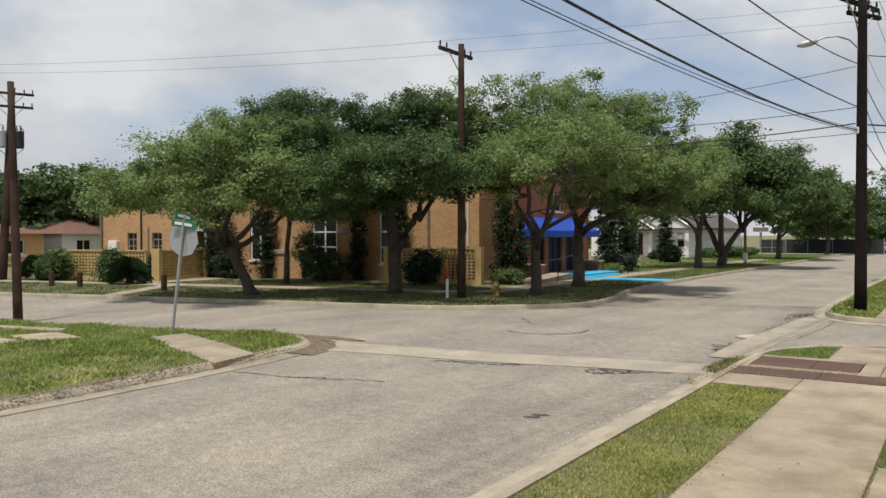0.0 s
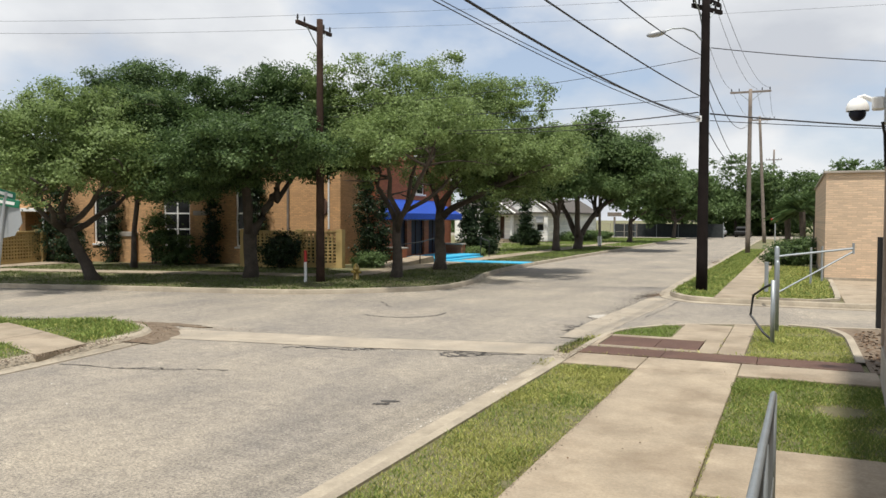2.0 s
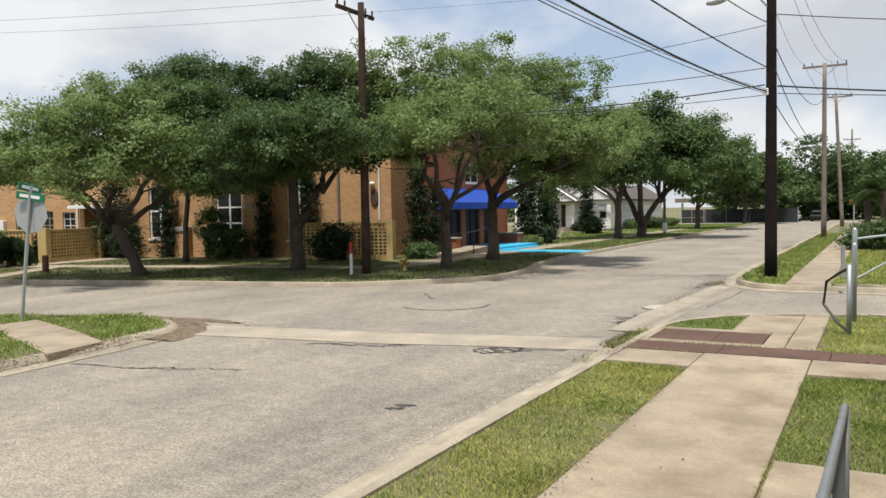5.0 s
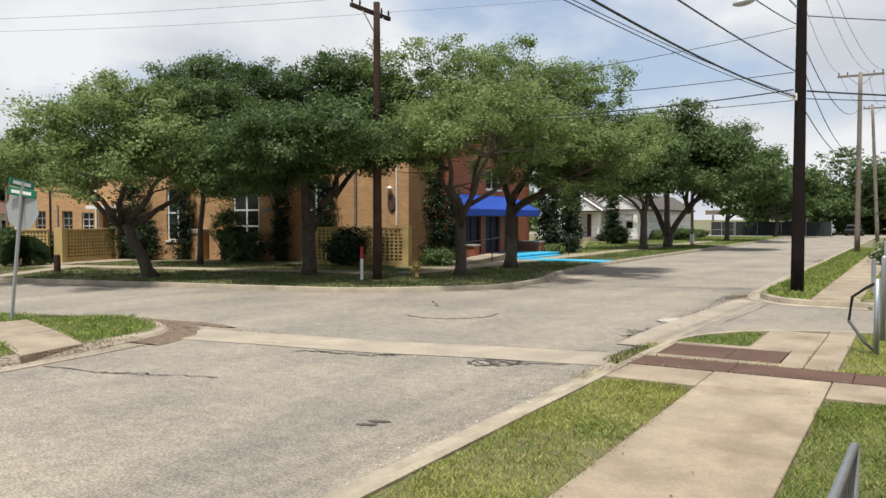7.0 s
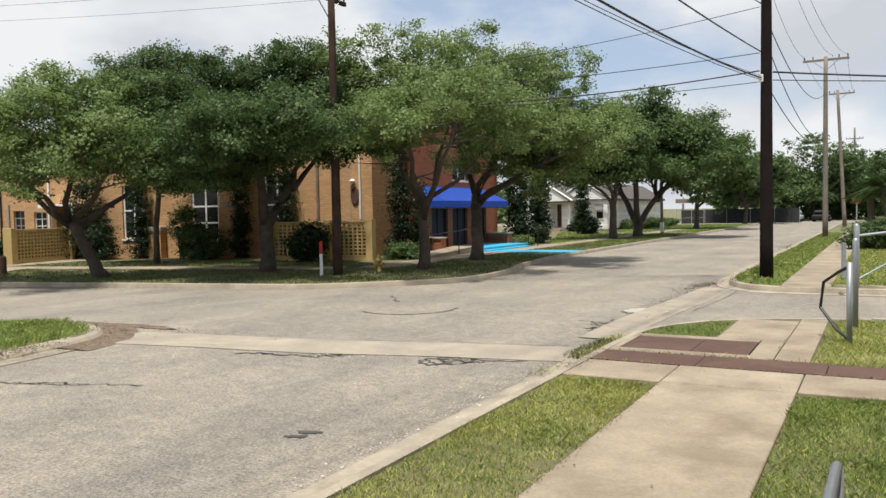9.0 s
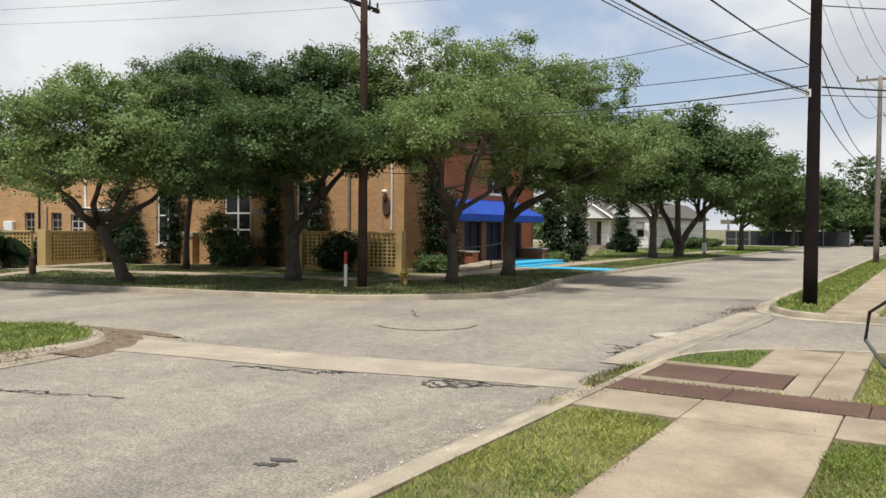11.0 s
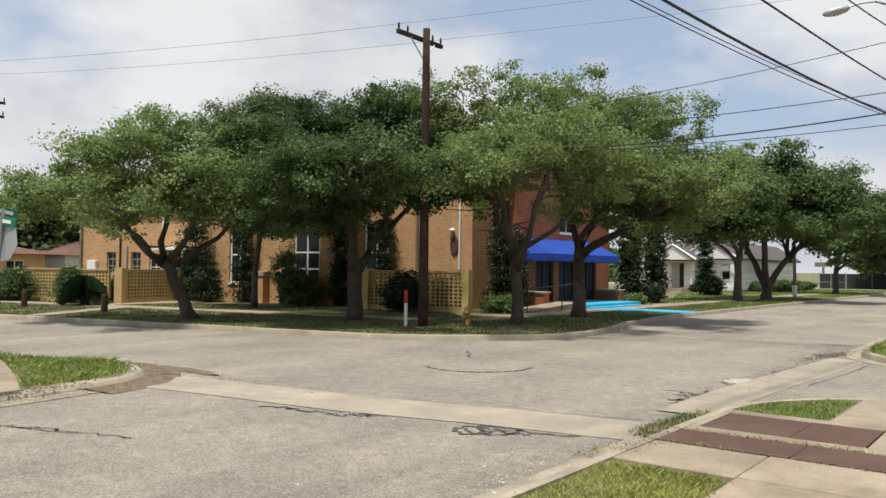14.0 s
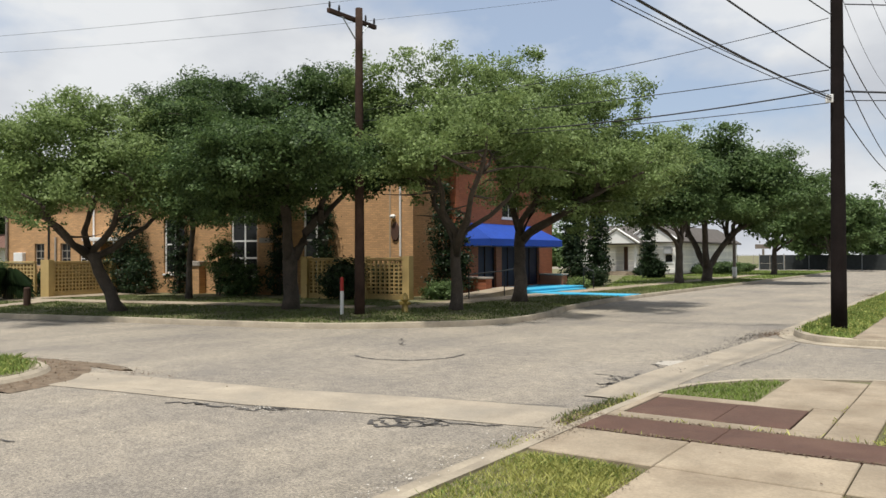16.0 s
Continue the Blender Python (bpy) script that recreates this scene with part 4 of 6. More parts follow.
bm = bmesh.new()
bmesh.ops.create_cone(bm, segments=20, radius1=0.2, radius2=0.17, depth=0.06, cap_ends=True)
bmesh.ops.transform(bm, matrix=FM @ pose(-0.78, -0.034, 2.75, 90) @ Matrix.Diagonal((1, 2.0, 1, 1)), verts=bm.verts)
part("louvre", bm, RUST, apartments, "oval brown louvre")
bm = bmesh.new()
bmesh.ops.create_uvsphere(bm, u_segments=12, v_segments=8, radius=0.11)
bmesh.ops.transform(bm, matrix=FM @ pose(-0.85, -0.12, 3.38) @ Matrix.Diagonal((1.2, 1, 0.8, 1)), verts=bm.verts)
part("wall_lamp", bm, WHITE, apartments, "white wall lamp", smooth=True)

# blue canvas awning over the doors: sloped top, end gores, valance
awning = part("awning", prism([(0, 0), (1, 0), (1, 1)], 0, 1), AWNING, apartments, "bright blue canvas awning over the doors")
bm = bmesh.new()
y0, y1, xb, xf = 35.0, 41.9, -18.598, -17.25
pts = {"a": (xb, y0 + 0.55, 3.22), "b": (xb, y1 - 0.55, 3.22), "c": (xf, y1, 2.5), "d": (xf, y0, 2.5), "e": (xb, y0, 2.5), "f": (xb, y1, 2.5),
       "c2": (xf, y1, 2.2), "d2": (xf, y0, 2.2), "e2": (xb, y0, 2.2), "f2": (xb, y1, 2.2)}
V = {k: bm.verts.new(p) for k, p in pts.items()}
for f in ("abcd", ("d", "c", "c2", "d2"), ("a", "d", "e"), ("b", "f", "c"), ("e", "d", "d2", "e2"), ("c", "f", "f2", "c2"), ("a", "e", "f", "b"), ("e", "e2", "f2", "f"), ("e2", "d2", "c2", "f2")):
    bm.faces.new([V[k] for k in f])
bmesh.ops.recalc_face_normals(bm, faces=bm.faces[:])
bm.to_mesh(awning.data)
bm.free()
for y in (y0 + 0.1, 37.3, 39.6, y1 - 0.1):
    part("strut", tube(bmesh.new(), [(xb + 0.02, y, 2.18), (xf - 0.03, y, 2.18)], 0.018), GALV, awning)

# entrance terrace, ramp and rails, painted turquoise
terrace = thing("entrance_terrace", -17.6, 39, 0.1, "turquoise-painted entrance terrace with steps and a pale ramp", "steps")
part("landing", boxed(-18.58, 35.9, 0.05, -16.2, 42.2, 0.3, bevel=0.01), BLUEPAINT, terrace)
part("step", boxed(-16.195, 36.4, 0.05, -15.75, 41.4, 0.2, bevel=0.01), BLUEPAINT, terrace)
bm = bmesh.new()
pv = [bm.verts.new(p) for p in ((-17.3, 31.2, 0.1), (-16.2, 31.2, 0.1), (-16.2, 35.88, 0.1), (-17.3, 35.88, 0.1), (-17.3, 31.2, 0.155), (-16.2, 31.2, 0.155), (-16.2, 35.88, 0.42), (-17.3, 35.88, 0.42))]
for f in ((0, 3, 2, 1), (4, 5, 6, 7), (0, 1, 5, 4), (1, 2, 6, 5), (2, 3, 7, 6), (3, 0, 4, 7)):
    bm.faces.new([pv[k] for k in f])
part("ramp", bm, CONCRETE, terrace, "pale concrete wheelchair ramp")
part("path", boxed(-15.74, 36.3, 0.06, -11.75, 37.9, 0.158), BLUEPAINT, terrace, "turquoise-painted path to the kerb")
def hand_rail(name, label, pts, posts, mat, r=0.025):
    t = thing(name, *posts[0], label, "railing")
    part("rail", tube(bmesh.new(), pts, r, 8), mat, t)
    for p in posts:
        top = max((q for q in pts), key=lambda q: -((q[0] - p[0]) ** 2 + (q[1] - p[1]) ** 2))
        part("post", tube(bmesh.new(), [(p[0], p[1], p[2]), (p[0], p[1], top[2])], r * 0.9, 8), mat, t)
    return t
hand_rail("ramp_railing", "dark iron railing beside the entrance ramp", [(-16.15, 31.5, 1.05), (-16.15, 34.2, 1.15), (-16.15, 35.9, 1.3)], [(-16.15, 31.5, 0.13), (-16.15, 34.2, 0.13), (-16.15, 35.9, 0.13)], BLACK)
hand_rail("step_railing", "dark iron railing on the entrance terrace", [(-16.1, 41.9, 1.2), (-15.6, 41.9, 1.0)], [(-16.1, 41.9, 0.13), (-15.6, 41.9, 0.13)], BLACK)
for y in (34.9, 42.3):
    b = thing("planter_wall", -17.4, y, 0.1, "low red brick planter wall with a stone top", "wall")
    part("body", boxed(-18.57, y - 0.25, 0.08, -17.3, y + 0.25, 0.78), RED_WALL, b)
    part("coping", boxed(-18.59, y - 0.3, 0.782, -17.25, y + 0.3, 0.86, bevel=0.01), FOOTING, b)

# yellow screen-block garden walls
def screen_wall(a, b, z0, z1, label, pitch=(0.19, 0.145), posts=True, middle=()):
    a, b = Vector((*a, 0)), Vector((*b, 0))
    length = (b - a).length
    m = Matrix.Translation(a) @ Matrix.Rotation(math.atan2(b.y - a.y, b.x - a.x), 4, "Z")
    t = thing("screen_wall", a.x, a.y, 0.1, label, "garden wall")
    bm = bmesh.new()
    n, k = max(2, round(length / pitch[0])), max(2, round((z1 - z0) / pitch[1]))
    for i in range(n + 1):
        x = length * i / n
        box(bm, x - 0.034, -0.06, z0, x + 0.034, 0.06, z1, m)
    for j in range(k + 1):
        z = z0 + (z1 - z0) * j / k
        box(bm, 0, -0.057, z - 0.027, length, 0.057, z + 0.027, m)
    part("screen", bm, BLOCK, t, "pierced yellow block screen")
    part("base", boxed(0, -0.08, 0.05, length, 0.08, z0 - 0.037, m), BLOCK, t)
    part("coping", boxed(-0.02, -0.09, z1 + 0.037, length + 0.02, 0.09, z1 + 0.1, m, bevel=0.006), BLOCK, t)
    if posts:
        for x in (-0.3, length) + middle:
            part("pier", boxed(x + 0.022, -0.22, 0.05, x + 0.3, 0.22, z1 + 0.16, m, bevel=0.008), BLOCK, t, "solid yellow block pier")
    return t
screen_wall((-32.0, 24.1), (-32.75, 27.2), 0.32, 1.5, "yellow pierced-block garden wall enclosing the patio")
screen_wall((-38.3, 22.39), (-32.5, 23.75), 0.32, 1.5, "yellow pierced-block garden wall along the pavement", posts=False)
o = FM @ Vector((-3.5, -2.2, 0))
q = FM @ Vector((0.55, -2.2, 0))
screen_wall((o.x, o.y), (q.x, q.y), 0.3, 1.6, "shaded pierced-block garden wall at the building corner", middle=(2.25,))

# ---- poles, lamp and cables ----
def utility_pole(x, y, top, r, mat, label, lean=(0, 0), arms=(), name="utility_pole"):
    """arms: (z, length, heading in degrees, shift)."""
    t = thing(name, x, y, 0.1, label, "utility pole")
    n = 8
    pts = [(x + lean[0] * i / n, y + lean[1] * i / n, -0.1 + (top + 0.1) * i / n) for i in range(n + 1)]
    part("pole", tube(bmesh.new(), pts, [r * (1 - 0.32 * i / n) for i in range(n + 1)], 14), mat, t, smooth=True)
    for z, length, head, shift in arms:
        c, s = math.cos(radians(head)), math.sin(radians(head))
        px, py = x + lean[0] * z / top - s * r, y + lean[1] * z / top + c * r
        m = pose(px, py, z, 0, 0, head)
        a = part("cross_arm", boxed(-length / 2 + shift, -0.05, -0.06, length / 2 + shift, 0.05, 0.06, m, bevel=0.006), mat, t)
        for s_ in (-1, 1):
            part("brace", tube(bmesh.new(), [m @ Vector((s_ * length * 0.27 + shift * 0.6, -0.06, -0.06)), m @ Vector((0, -0.06, -0.62))], 0.018, 6), GALV, a)
        for f in (-0.47, -0.28, 0.28, 0.47):
            bm = bmesh.new()
            p = m @ Vector((f * length + shift, 0, 0.06))
            tube(bm, [p, p + Vector((0, 0, 0.07)), p + Vector((0, 0, 0.11)), p + Vector((0, 0, 0.19))], [0.014, 0.036, 0.032, 0.022], 8)
            part("insulator", bm, BLACK, a)
    return t


pole_a = utility_pole(-14.63, 23.31, 8.8, 0.15, POLEBROWN, "brown wooden utility pole with one cross-arm at the corner", arms=((8.5, 2.05, 90, -0.1),))
pole_b = utility_pole(-2.65, 25.43, 9.4, 0.17, POLEWOOD, "dark creosoted utility pole with a street lamp", lean=(0.0, 0.0), arms=((8.8, 2.5, 70, 0), (8.5, 1.4, 60, 0.3)))
pole_c = utility_pole(-2.86, 54.15, 10.4, 0.16, POLEGREY, "weathered utility pole with a wide cross-arm", arms=((10.25, 2.4, 0, 0),))
pole_d = utility_pole(-2.75, 80, 11.8, 0.17, POLEGREY, "leaning weathered utility pole down the street", lean=(-0.6, 0), arms=((11.5, 2.0, 0, 0.3),))
utility_pole(-3.3, 130, 12.8, 0.18, POLEGREY, "distant utility pole with short cross-arms", arms=((11.3, 2.2, 0, 0), (10.2, 1.6, 0, 0)))
utility_pole(-20.75, 11.35, 6.3, 0.12, POLEBROWN, "brown wooden utility pole on the corner lawn", lean=(-0.25, 0))
pole_e = utility_pole(-39.3, 20.56, 9.55, 0.21, POLEBROWN, "leaning brown utility pole with two cross-arms and transformers", lean=(0.0, 0.6), arms=((9.3, 2.0, 69, 0), (8.65, 2.0, 69, 0)))
for across, mat, lab in ((-0.42, SIGNGREY, "pale grey round transformer can"), (0.36, BLACK, "dark round transformer can")):
    x, y = -39.2 + across * 0.36, 21.0 + across * 0.93
    can = part("transformer", tube(bmesh.new(), [(x, y, z) for z in (6.58, 6.62, 7.34, 7.36, 7.42)], [0.2, 0.235, 0.235, 0.25, 0.22], 18), mat, pole_e, lab)
    for k in (-0.1, 0.1):
        part("bushing", tube(bmesh.new(), [(x, y + k, 7.4), (x, y + k, 7.52), (x, y + k, 7.7)], [0.04, 0.05, 0.025], 8), POLEGREY, can)
    part("bracket", boxed(x - 0.04, min(y, 21.0), 6.9, x + 0.04, max(y, 21.0), 7.0), GALV, can)
    part("lead", tube(bmesh.new(), [(x, y, 7.7), (x + 0.1, y + across * 0.5, 7.5), (x + 0.05, y + across * 0.45, 6.5), (-39.2, 21.0, 6.1)], 0.02, 6), WIRE, can)
part("tag", boxed(-2.86, 25.2, 5.1, -2.7, 25.24, 5.28, bevel=0.01), WHITE, pole_b, "white metal band and tag")
lamp_arm = part("lamp_arm", tube(bmesh.new(), [(-2.75, 25.35, 7.5), (-2.95, 25.26, 7.74), (-3.25, 25.13, 7.86), (-3.55, 25.0, 7.84), (-3.78, 24.9, 7.75)], 0.024, 8), GALV, pole_b, "curved grey lamp arm")
bm = bmesh.new()
bmesh.ops.create_uvsphere(bm, u_segments=14, v_segments=8, radius=0.5)
bmesh.ops.transform(bm, matrix=pose(-3.97, 24.8, 7.69, 0, -12, 25) @ Matrix.Diagonal((0.6, 0.3, 0.2, 1)), verts=bm.verts)
part("lamp_head", bm, SIGNGREY, lamp_arm, "cobra-head street lamp", smooth=True)


def cable(a, b, sag, r, label="black overhead cable between poles"):
    a, b = Vector(a), Vector(b)
    n = 28
    pts = [a.lerp(b, i / n) - Vector((0, 0, sag * 4 * (i / n) * (1 - i / n))) for i in range(n + 1)]
    ob = mesh_object("overhead_cable", tube(bmesh.new(), pts, r, 5), WIRE, True)
    return tagged(ob, label, "cable", "overhead cables")


for z0, end, sag, r in ((5.2, (-5.25, 6.9), 1.1, 0.02), (5.15, (-6.6, 7.0), 1.0, 0.008), (5.85, (-4.5, 5.5), 0.5, 0.016), (7.05, (-4.5, 8.0), 1.35, 0.014), (5.25, (-6.9, 7.2), 1.02, 0.007)):
    cable((-2.75, 25.2, z0), (end[0], -14.0, end[1]), sag, r)
for z0, z1, sag, r in ((5.4, 5.2, 0.27, 0.018), (5.12, 5.1, 0.18, 0.01), (5.85, 5.6, 0.17, 0.011), (7.0, 5.9, 0.2, 0.009)):
    cable((-2.8, 25.35, z0), (-14.55, 23.35, z1), sag, r)
for z0, z1, sag, r in ((6.6, 8.3, 0.9, 0.014), (6.0, 5.95, 0.9, 0.014), (5.0, 5.7, 0.7, 0.014)):
    cable((-2.62, 25.6, z0), (-2.9, 54.0, z1), sag, r)
for z0, end, sag, r in ((7.28, (20, 31, 7.5), 0.9, 0.014), (5.35, (24, 30, 5.0), 0.75, 0.024), (5.15, (24, 30.5, 5.2), 0.6, 0.012)):
    cable((-2.5, 25.45, z0), end, sag, r, "black overhead cable crossing to the brick buildings")
for dy in (-1.0, 1.0):
    cable((-14.6 + dy * 0.1, 23.3 + dy, 8.72), (-60.0, 11.4 + dy, 12.0), 0.8, 0.005, "thin overhead power line")
    cable((-14.6 + dy * 0.1, 23.3 + dy, 8.72), (40, 33 + dy, 10.5), 0.9, 0.004, "thin overhead power line")
for dx in (-1.1, 0.35, 1.1):
    cable((-2.65 + dx * 0.3, 25.43 + dx * 0.9, 9.0), (-2.86 + dx, 54.1, 10.45), 0.7, 0.008, "thin overhead power line")
    cable((-2.86 + dx, 54.1, 10.45), (-3.0 + dx * 0.8, 80, 11.7), 0.6, 0.01, "thin overhead power line")

# ---- signs, posts, hydrant ----
stop = thing("stop_sign", -14.73, 11.5, 0.1, "leaning stop sign, bare grey back, with green name plates", "sign")
part("post", tube(bmesh.new(), [(-14.74, 11.5, 0.0), (-14.28, 11.5, 2.72)], 0.034, 8), SIGNGREY, stop)
bm = bmesh.new()
bmesh.ops.create_cone(bm, segments=8, radius1=0.4, radius2=0.4, depth=0.008, cap_ends=True)
bmesh.ops.transform(bm, matrix=pose(-14.36, 11.535, 2.2, 90, 0, 12) @ Matrix.Rotation(radians(32.5), 4, "Z"), verts=bm.verts)
part("sign_plate", bm, SIGNGREY, stop, "octagonal bare aluminium back")
for z, rz in ((2.52, 20), (2.68, 105)):
    m = pose(-14.3, 11.5, z, 0, 9, rz)
    pl = part("name_plate", boxed(-0.3, -0.01, -0.075, 0.3, 0.01, 0.075, m, bevel=0.004), SIGNGREEN, stop, "green street name plate")
    for s in (-1, 1):
        part("lettering", boxed(-0.22, s * 0.012 - 0.0015, -0.03, 0.2, s * 0.012 + 0.0015, 0.03, m), WHITE, pl, "pale bar of lettering")

marker = thing("pipeline_marker", -14.98, 22.95, 0.11, "slim white marker post with a red top beside the pole", "post")
part("shaft", tube(bmesh.new(), [(-14.98, 22.95, 0.05), (-14.98, 22.95, 0.78)], 0.05, 10), WHITE, marker)
part("cap", tube(bmesh.new(), [(-14.98, 22.95, 0.782), (-14.98, 22.95, 1.14), (-14.98, 22.95, 1.17)], [0.052, 0.052, 0.03], 10), REDPAINT, marker, "red marker cap")

hyd = thing("fire_hydrant", -14.0, 24.6, 0.11, "yellow fire hydrant on the shaded verge", "hydrant")
part("barrel", tube(bmesh.new(), [(-14.0, 24.6, z) for z in (0.08, 0.12, 0.125, 0.45, 0.47, 0.5, 0.505, 0.6, 0.66, 0.68)], [0.15, 0.15, 0.1, 0.1, 0.13, 0.13, 0.1, 0.085, 0.04, 0.03], 12), YELLOW, hyd, smooth=True)
for p, q in (((-0.17, 0), (0.17, 0)), ((0, -0.18), (0, 0.02))):
    part("outlet", tube(bmesh.new(), [(-14.0 + p[0], 24.6 + p[1], 0.38), (-14.0 + q[0], 24.6 + q[1], 0.38)], 0.055, 10), YELLOW, hyd)

for x, y in ((-31.4, 19.7), (-26.5, 20.2), (-33.0, 19.4)):
    b = mesh_object("timber_bollard", tube(bmesh.new(), [(x, y, 0.05), (x, y, 0.72), (x, y, 0.76)], [0.12, 0.11, 0.08], 10), POLEBROWN)
    tagged(b, "short weathered timber bollard on the verge", "bollard", "timber bollards on the verge")
post = thing("marker_post", -14.01, 62.0, 0.1, "tall thin timber post with a white base band", "post")
part("shaft", tube(bmesh.new(), [(-14.01, 62, 0.05), (-14.05, 62, 4.2)], [0.12, 0.09], 8), POLEGREY, post)
part("band", tube(bmesh.new(), [(-14.01, 62, 0.25), (-14.02, 62, 0.95)], 0.15, 10), WHITE, post, "white painted band")

# ---- the brick building beside the camera ----
WD = Vector((0.054, 1.0, 0)).normalized()
WM = Matrix.Translation((0.67, 7.3, 0)) @ Matrix.Rotation(math.atan2(WD.y, WD.x), 4, "Z")
shop = thing("brick_building", 0.9, 12.4, 0.1, "taupe brick building with a concrete footing, seen at a grazing angle", "building")
part("wall", boxed(-16, -8.0, 0.05, 5.05, -0.021, 6.2, WM), GREYMORTAR, shop, "recessed dark mortar bed")
part("footing", boxed(-16, -8.02, 0.0, 5.1, 0.025, 0.6, WM, bevel=0.01), FOOTING, shop, "pale concrete footing")
part("downpipe", boxed(4.94, -0.018, 0.62, 5.07, 0.03, 6.2, WM), GREYBRICK, shop, "grey corner trim")
COURSE, BLEN = 0.0815, 0.305
unit = bmesh.new()
box(unit, 0.004, -0.03, 0.005, BLEN - 0.006, 0.0, COURSE - 0.012, bevel=0.003)
unit_me = bpy.data.meshes.new("brick")
unit.to_mesh(unit_me)
unit.free()
unit_me.materials.append(GREYBRICK)
rest = []
for j in range(68):
    z = 0.605 + COURSE * j
    for i in range(-5, 16):
        x = BLEN * i + (BLEN / 2 if j % 2 else 0)
        if x + BLEN > 4.94:
            continue
        rest.append((i >= 0 and z < 2.6, x, z))
count = 0
bm = bmesh.new()
for near, x, z in rest:
    if near and count < 300:
        shared("brick", unit_me, shop, WM @ Matrix.Translation((x, random.uniform(-0.001, 0.0015), z)))
        count += 1
    else:
        vs = [bm.verts.new(WM @ Vector(p)) for p in ((x + 0.004, -0.02, z + 0.005), (x + BLEN - 0.006, -0.02, z + 0.005), (x + BLEN - 0.006, -0.02, z + COURSE - 0.012), (x + 0.004, -0.02, z + COURSE - 0.012),
                                                     (x + 0.004, 0, z + 0.005), (x + BLEN - 0.006, 0, z + 0.005), (x + BLEN - 0.006, 0, z + COURSE - 0.012), (x + 0.004, 0, z + COURSE - 0.012))]
        for f in ((4, 5, 6, 7), (0, 1, 5, 4), (1, 2, 6, 5), (2, 3, 7, 6), (3, 0, 4, 7)):
            bm.faces.new([vs[k] for k in f])
tagged(part("brickwork", bm, GREYBRICK, shop), kind="stuff")

dome = thing("security_camera", 0.75, 12.3, 3.6, "white dome security camera on a wall bracket", "camera")
part("wall_plate", boxed(4.62, 0.002, 3.42, 4.9, 0.06, 3.86, WM, bevel=0.01), SIGNGREY, dome)
part("arm_box", boxed(4.68, 0.062, 3.6, 4.84, 0.2, 3.76, WM, bevel=0.015), WHITE, dome)
part("arm", tube(bmesh.new(), [WM @ Vector(p) for p in ((4.76, 0.18, 3.72), (4.76, 0.29, 3.78), (4.76, 0.36, 3.76))], 0.03, 8), WHITE, dome)
bm = bmesh.new()
bmesh.ops.create_uvsphere(bm, u_segments=16, v_segments=12, radius=0.135)
bmesh.ops.bisect_plane(bm, geom=bm.verts[:] + bm.edges[:] + bm.faces[:], plane_co=(0, 0, -0.02), plane_no=(0, 0, -1), clear_outer=True)
bmesh.ops.transform(bm, matrix=Matrix.Translation(WM @ Vector((4.76, 0.36, 3.62))) @ Matrix.Diagonal((1, 1, 1.1, 1)), verts=bm.verts)
part("housing", bm, WHITE, dome, "white rounded camera housing", smooth=True)
bm = bmesh.new()
bmesh.ops.create_uvsphere(bm, u_segments=16, v_segments=10, radius=0.1)
bmesh.ops.translate(bm, vec=WM @ Vector((4.76, 0.36, 3.57)), verts=bm.verts)
part("lens_dome", bm, DOORDARK, dome, "dark glossy camera dome", smooth=True)
part("cable", tube(bmesh.new(), [WM @ Vector(p) for p in ((4.76, 0.08, 3.45), (4.8, 0.05, 3.3), (4.84, 0.03, 2.9))], 0.018, 6), BLACK, dome)

# ramp and its galvanised rail
ramp = thing("ramp_structure", 0.2, 3, 0, "sloping concrete access ramp beside the wall", "ramp")
bm = bmesh.new()
pv = [bm.verts.new(p) for p in ((-0.18, -9, 0), (0.22, -9, 0), (0.6, 6.6, 0), (-0.18, 6.6, 0), (-0.18, -9, 1.2), (0.22, -9, 1.2), (0.6, 6.6, 0.14), (-0.18, 6.6, 0.14))]
for f in ((0, 3, 2, 1), (4, 5, 6, 7), (0, 1, 5, 4), (1, 2, 6, 5), (2, 3, 7, 6), (3, 0, 4, 7)):
    bm.faces.new([pv[k] for k in f])
part("deck", bm, CONCRETE, ramp)
rail = thing("ramp_handrail", -0.245, 7.0, 0.1, "galvanised steel pipe handrail with thin pickets", "railing")
rz = lambda y: 0.94 + 0.083 * (7.02 - y)
part("top_rail", tube(bmesh.new(), [(-0.245, 7.02, rz(7.02)), (-0.245, 1, rz(1)), (-0.245, -8.5, rz(-8.5))], 0.021, 12), GALV, rail, smooth=True)
part("bottom_rail", tube(bmesh.new(), [(-0.245, 6.98, rz(7) - 0.62), (-0.245, -8.5, rz(-8.5) - 0.62)], 0.02, 10), GALV, rail, smooth=True)
for y in (6.98, 4.9, 2.8, 0.7, -1.4, -3.5, -5.6, -7.7):
    part("post", tube(bmesh.new(), [(-0.245, y, rz(y) - 0.95), (-0.245, y, rz(y))], 0.026, 10), GALV, rail, smooth=True)
for i in range(60):
    y = 6.85 - 0.15 * i
    part("picket", tube(bmesh.new(), [(-0.245, y, rz(y) - 0.62), (-0.245, y, rz(y) - 0.01)], 0.01, 6), GALV, rail)

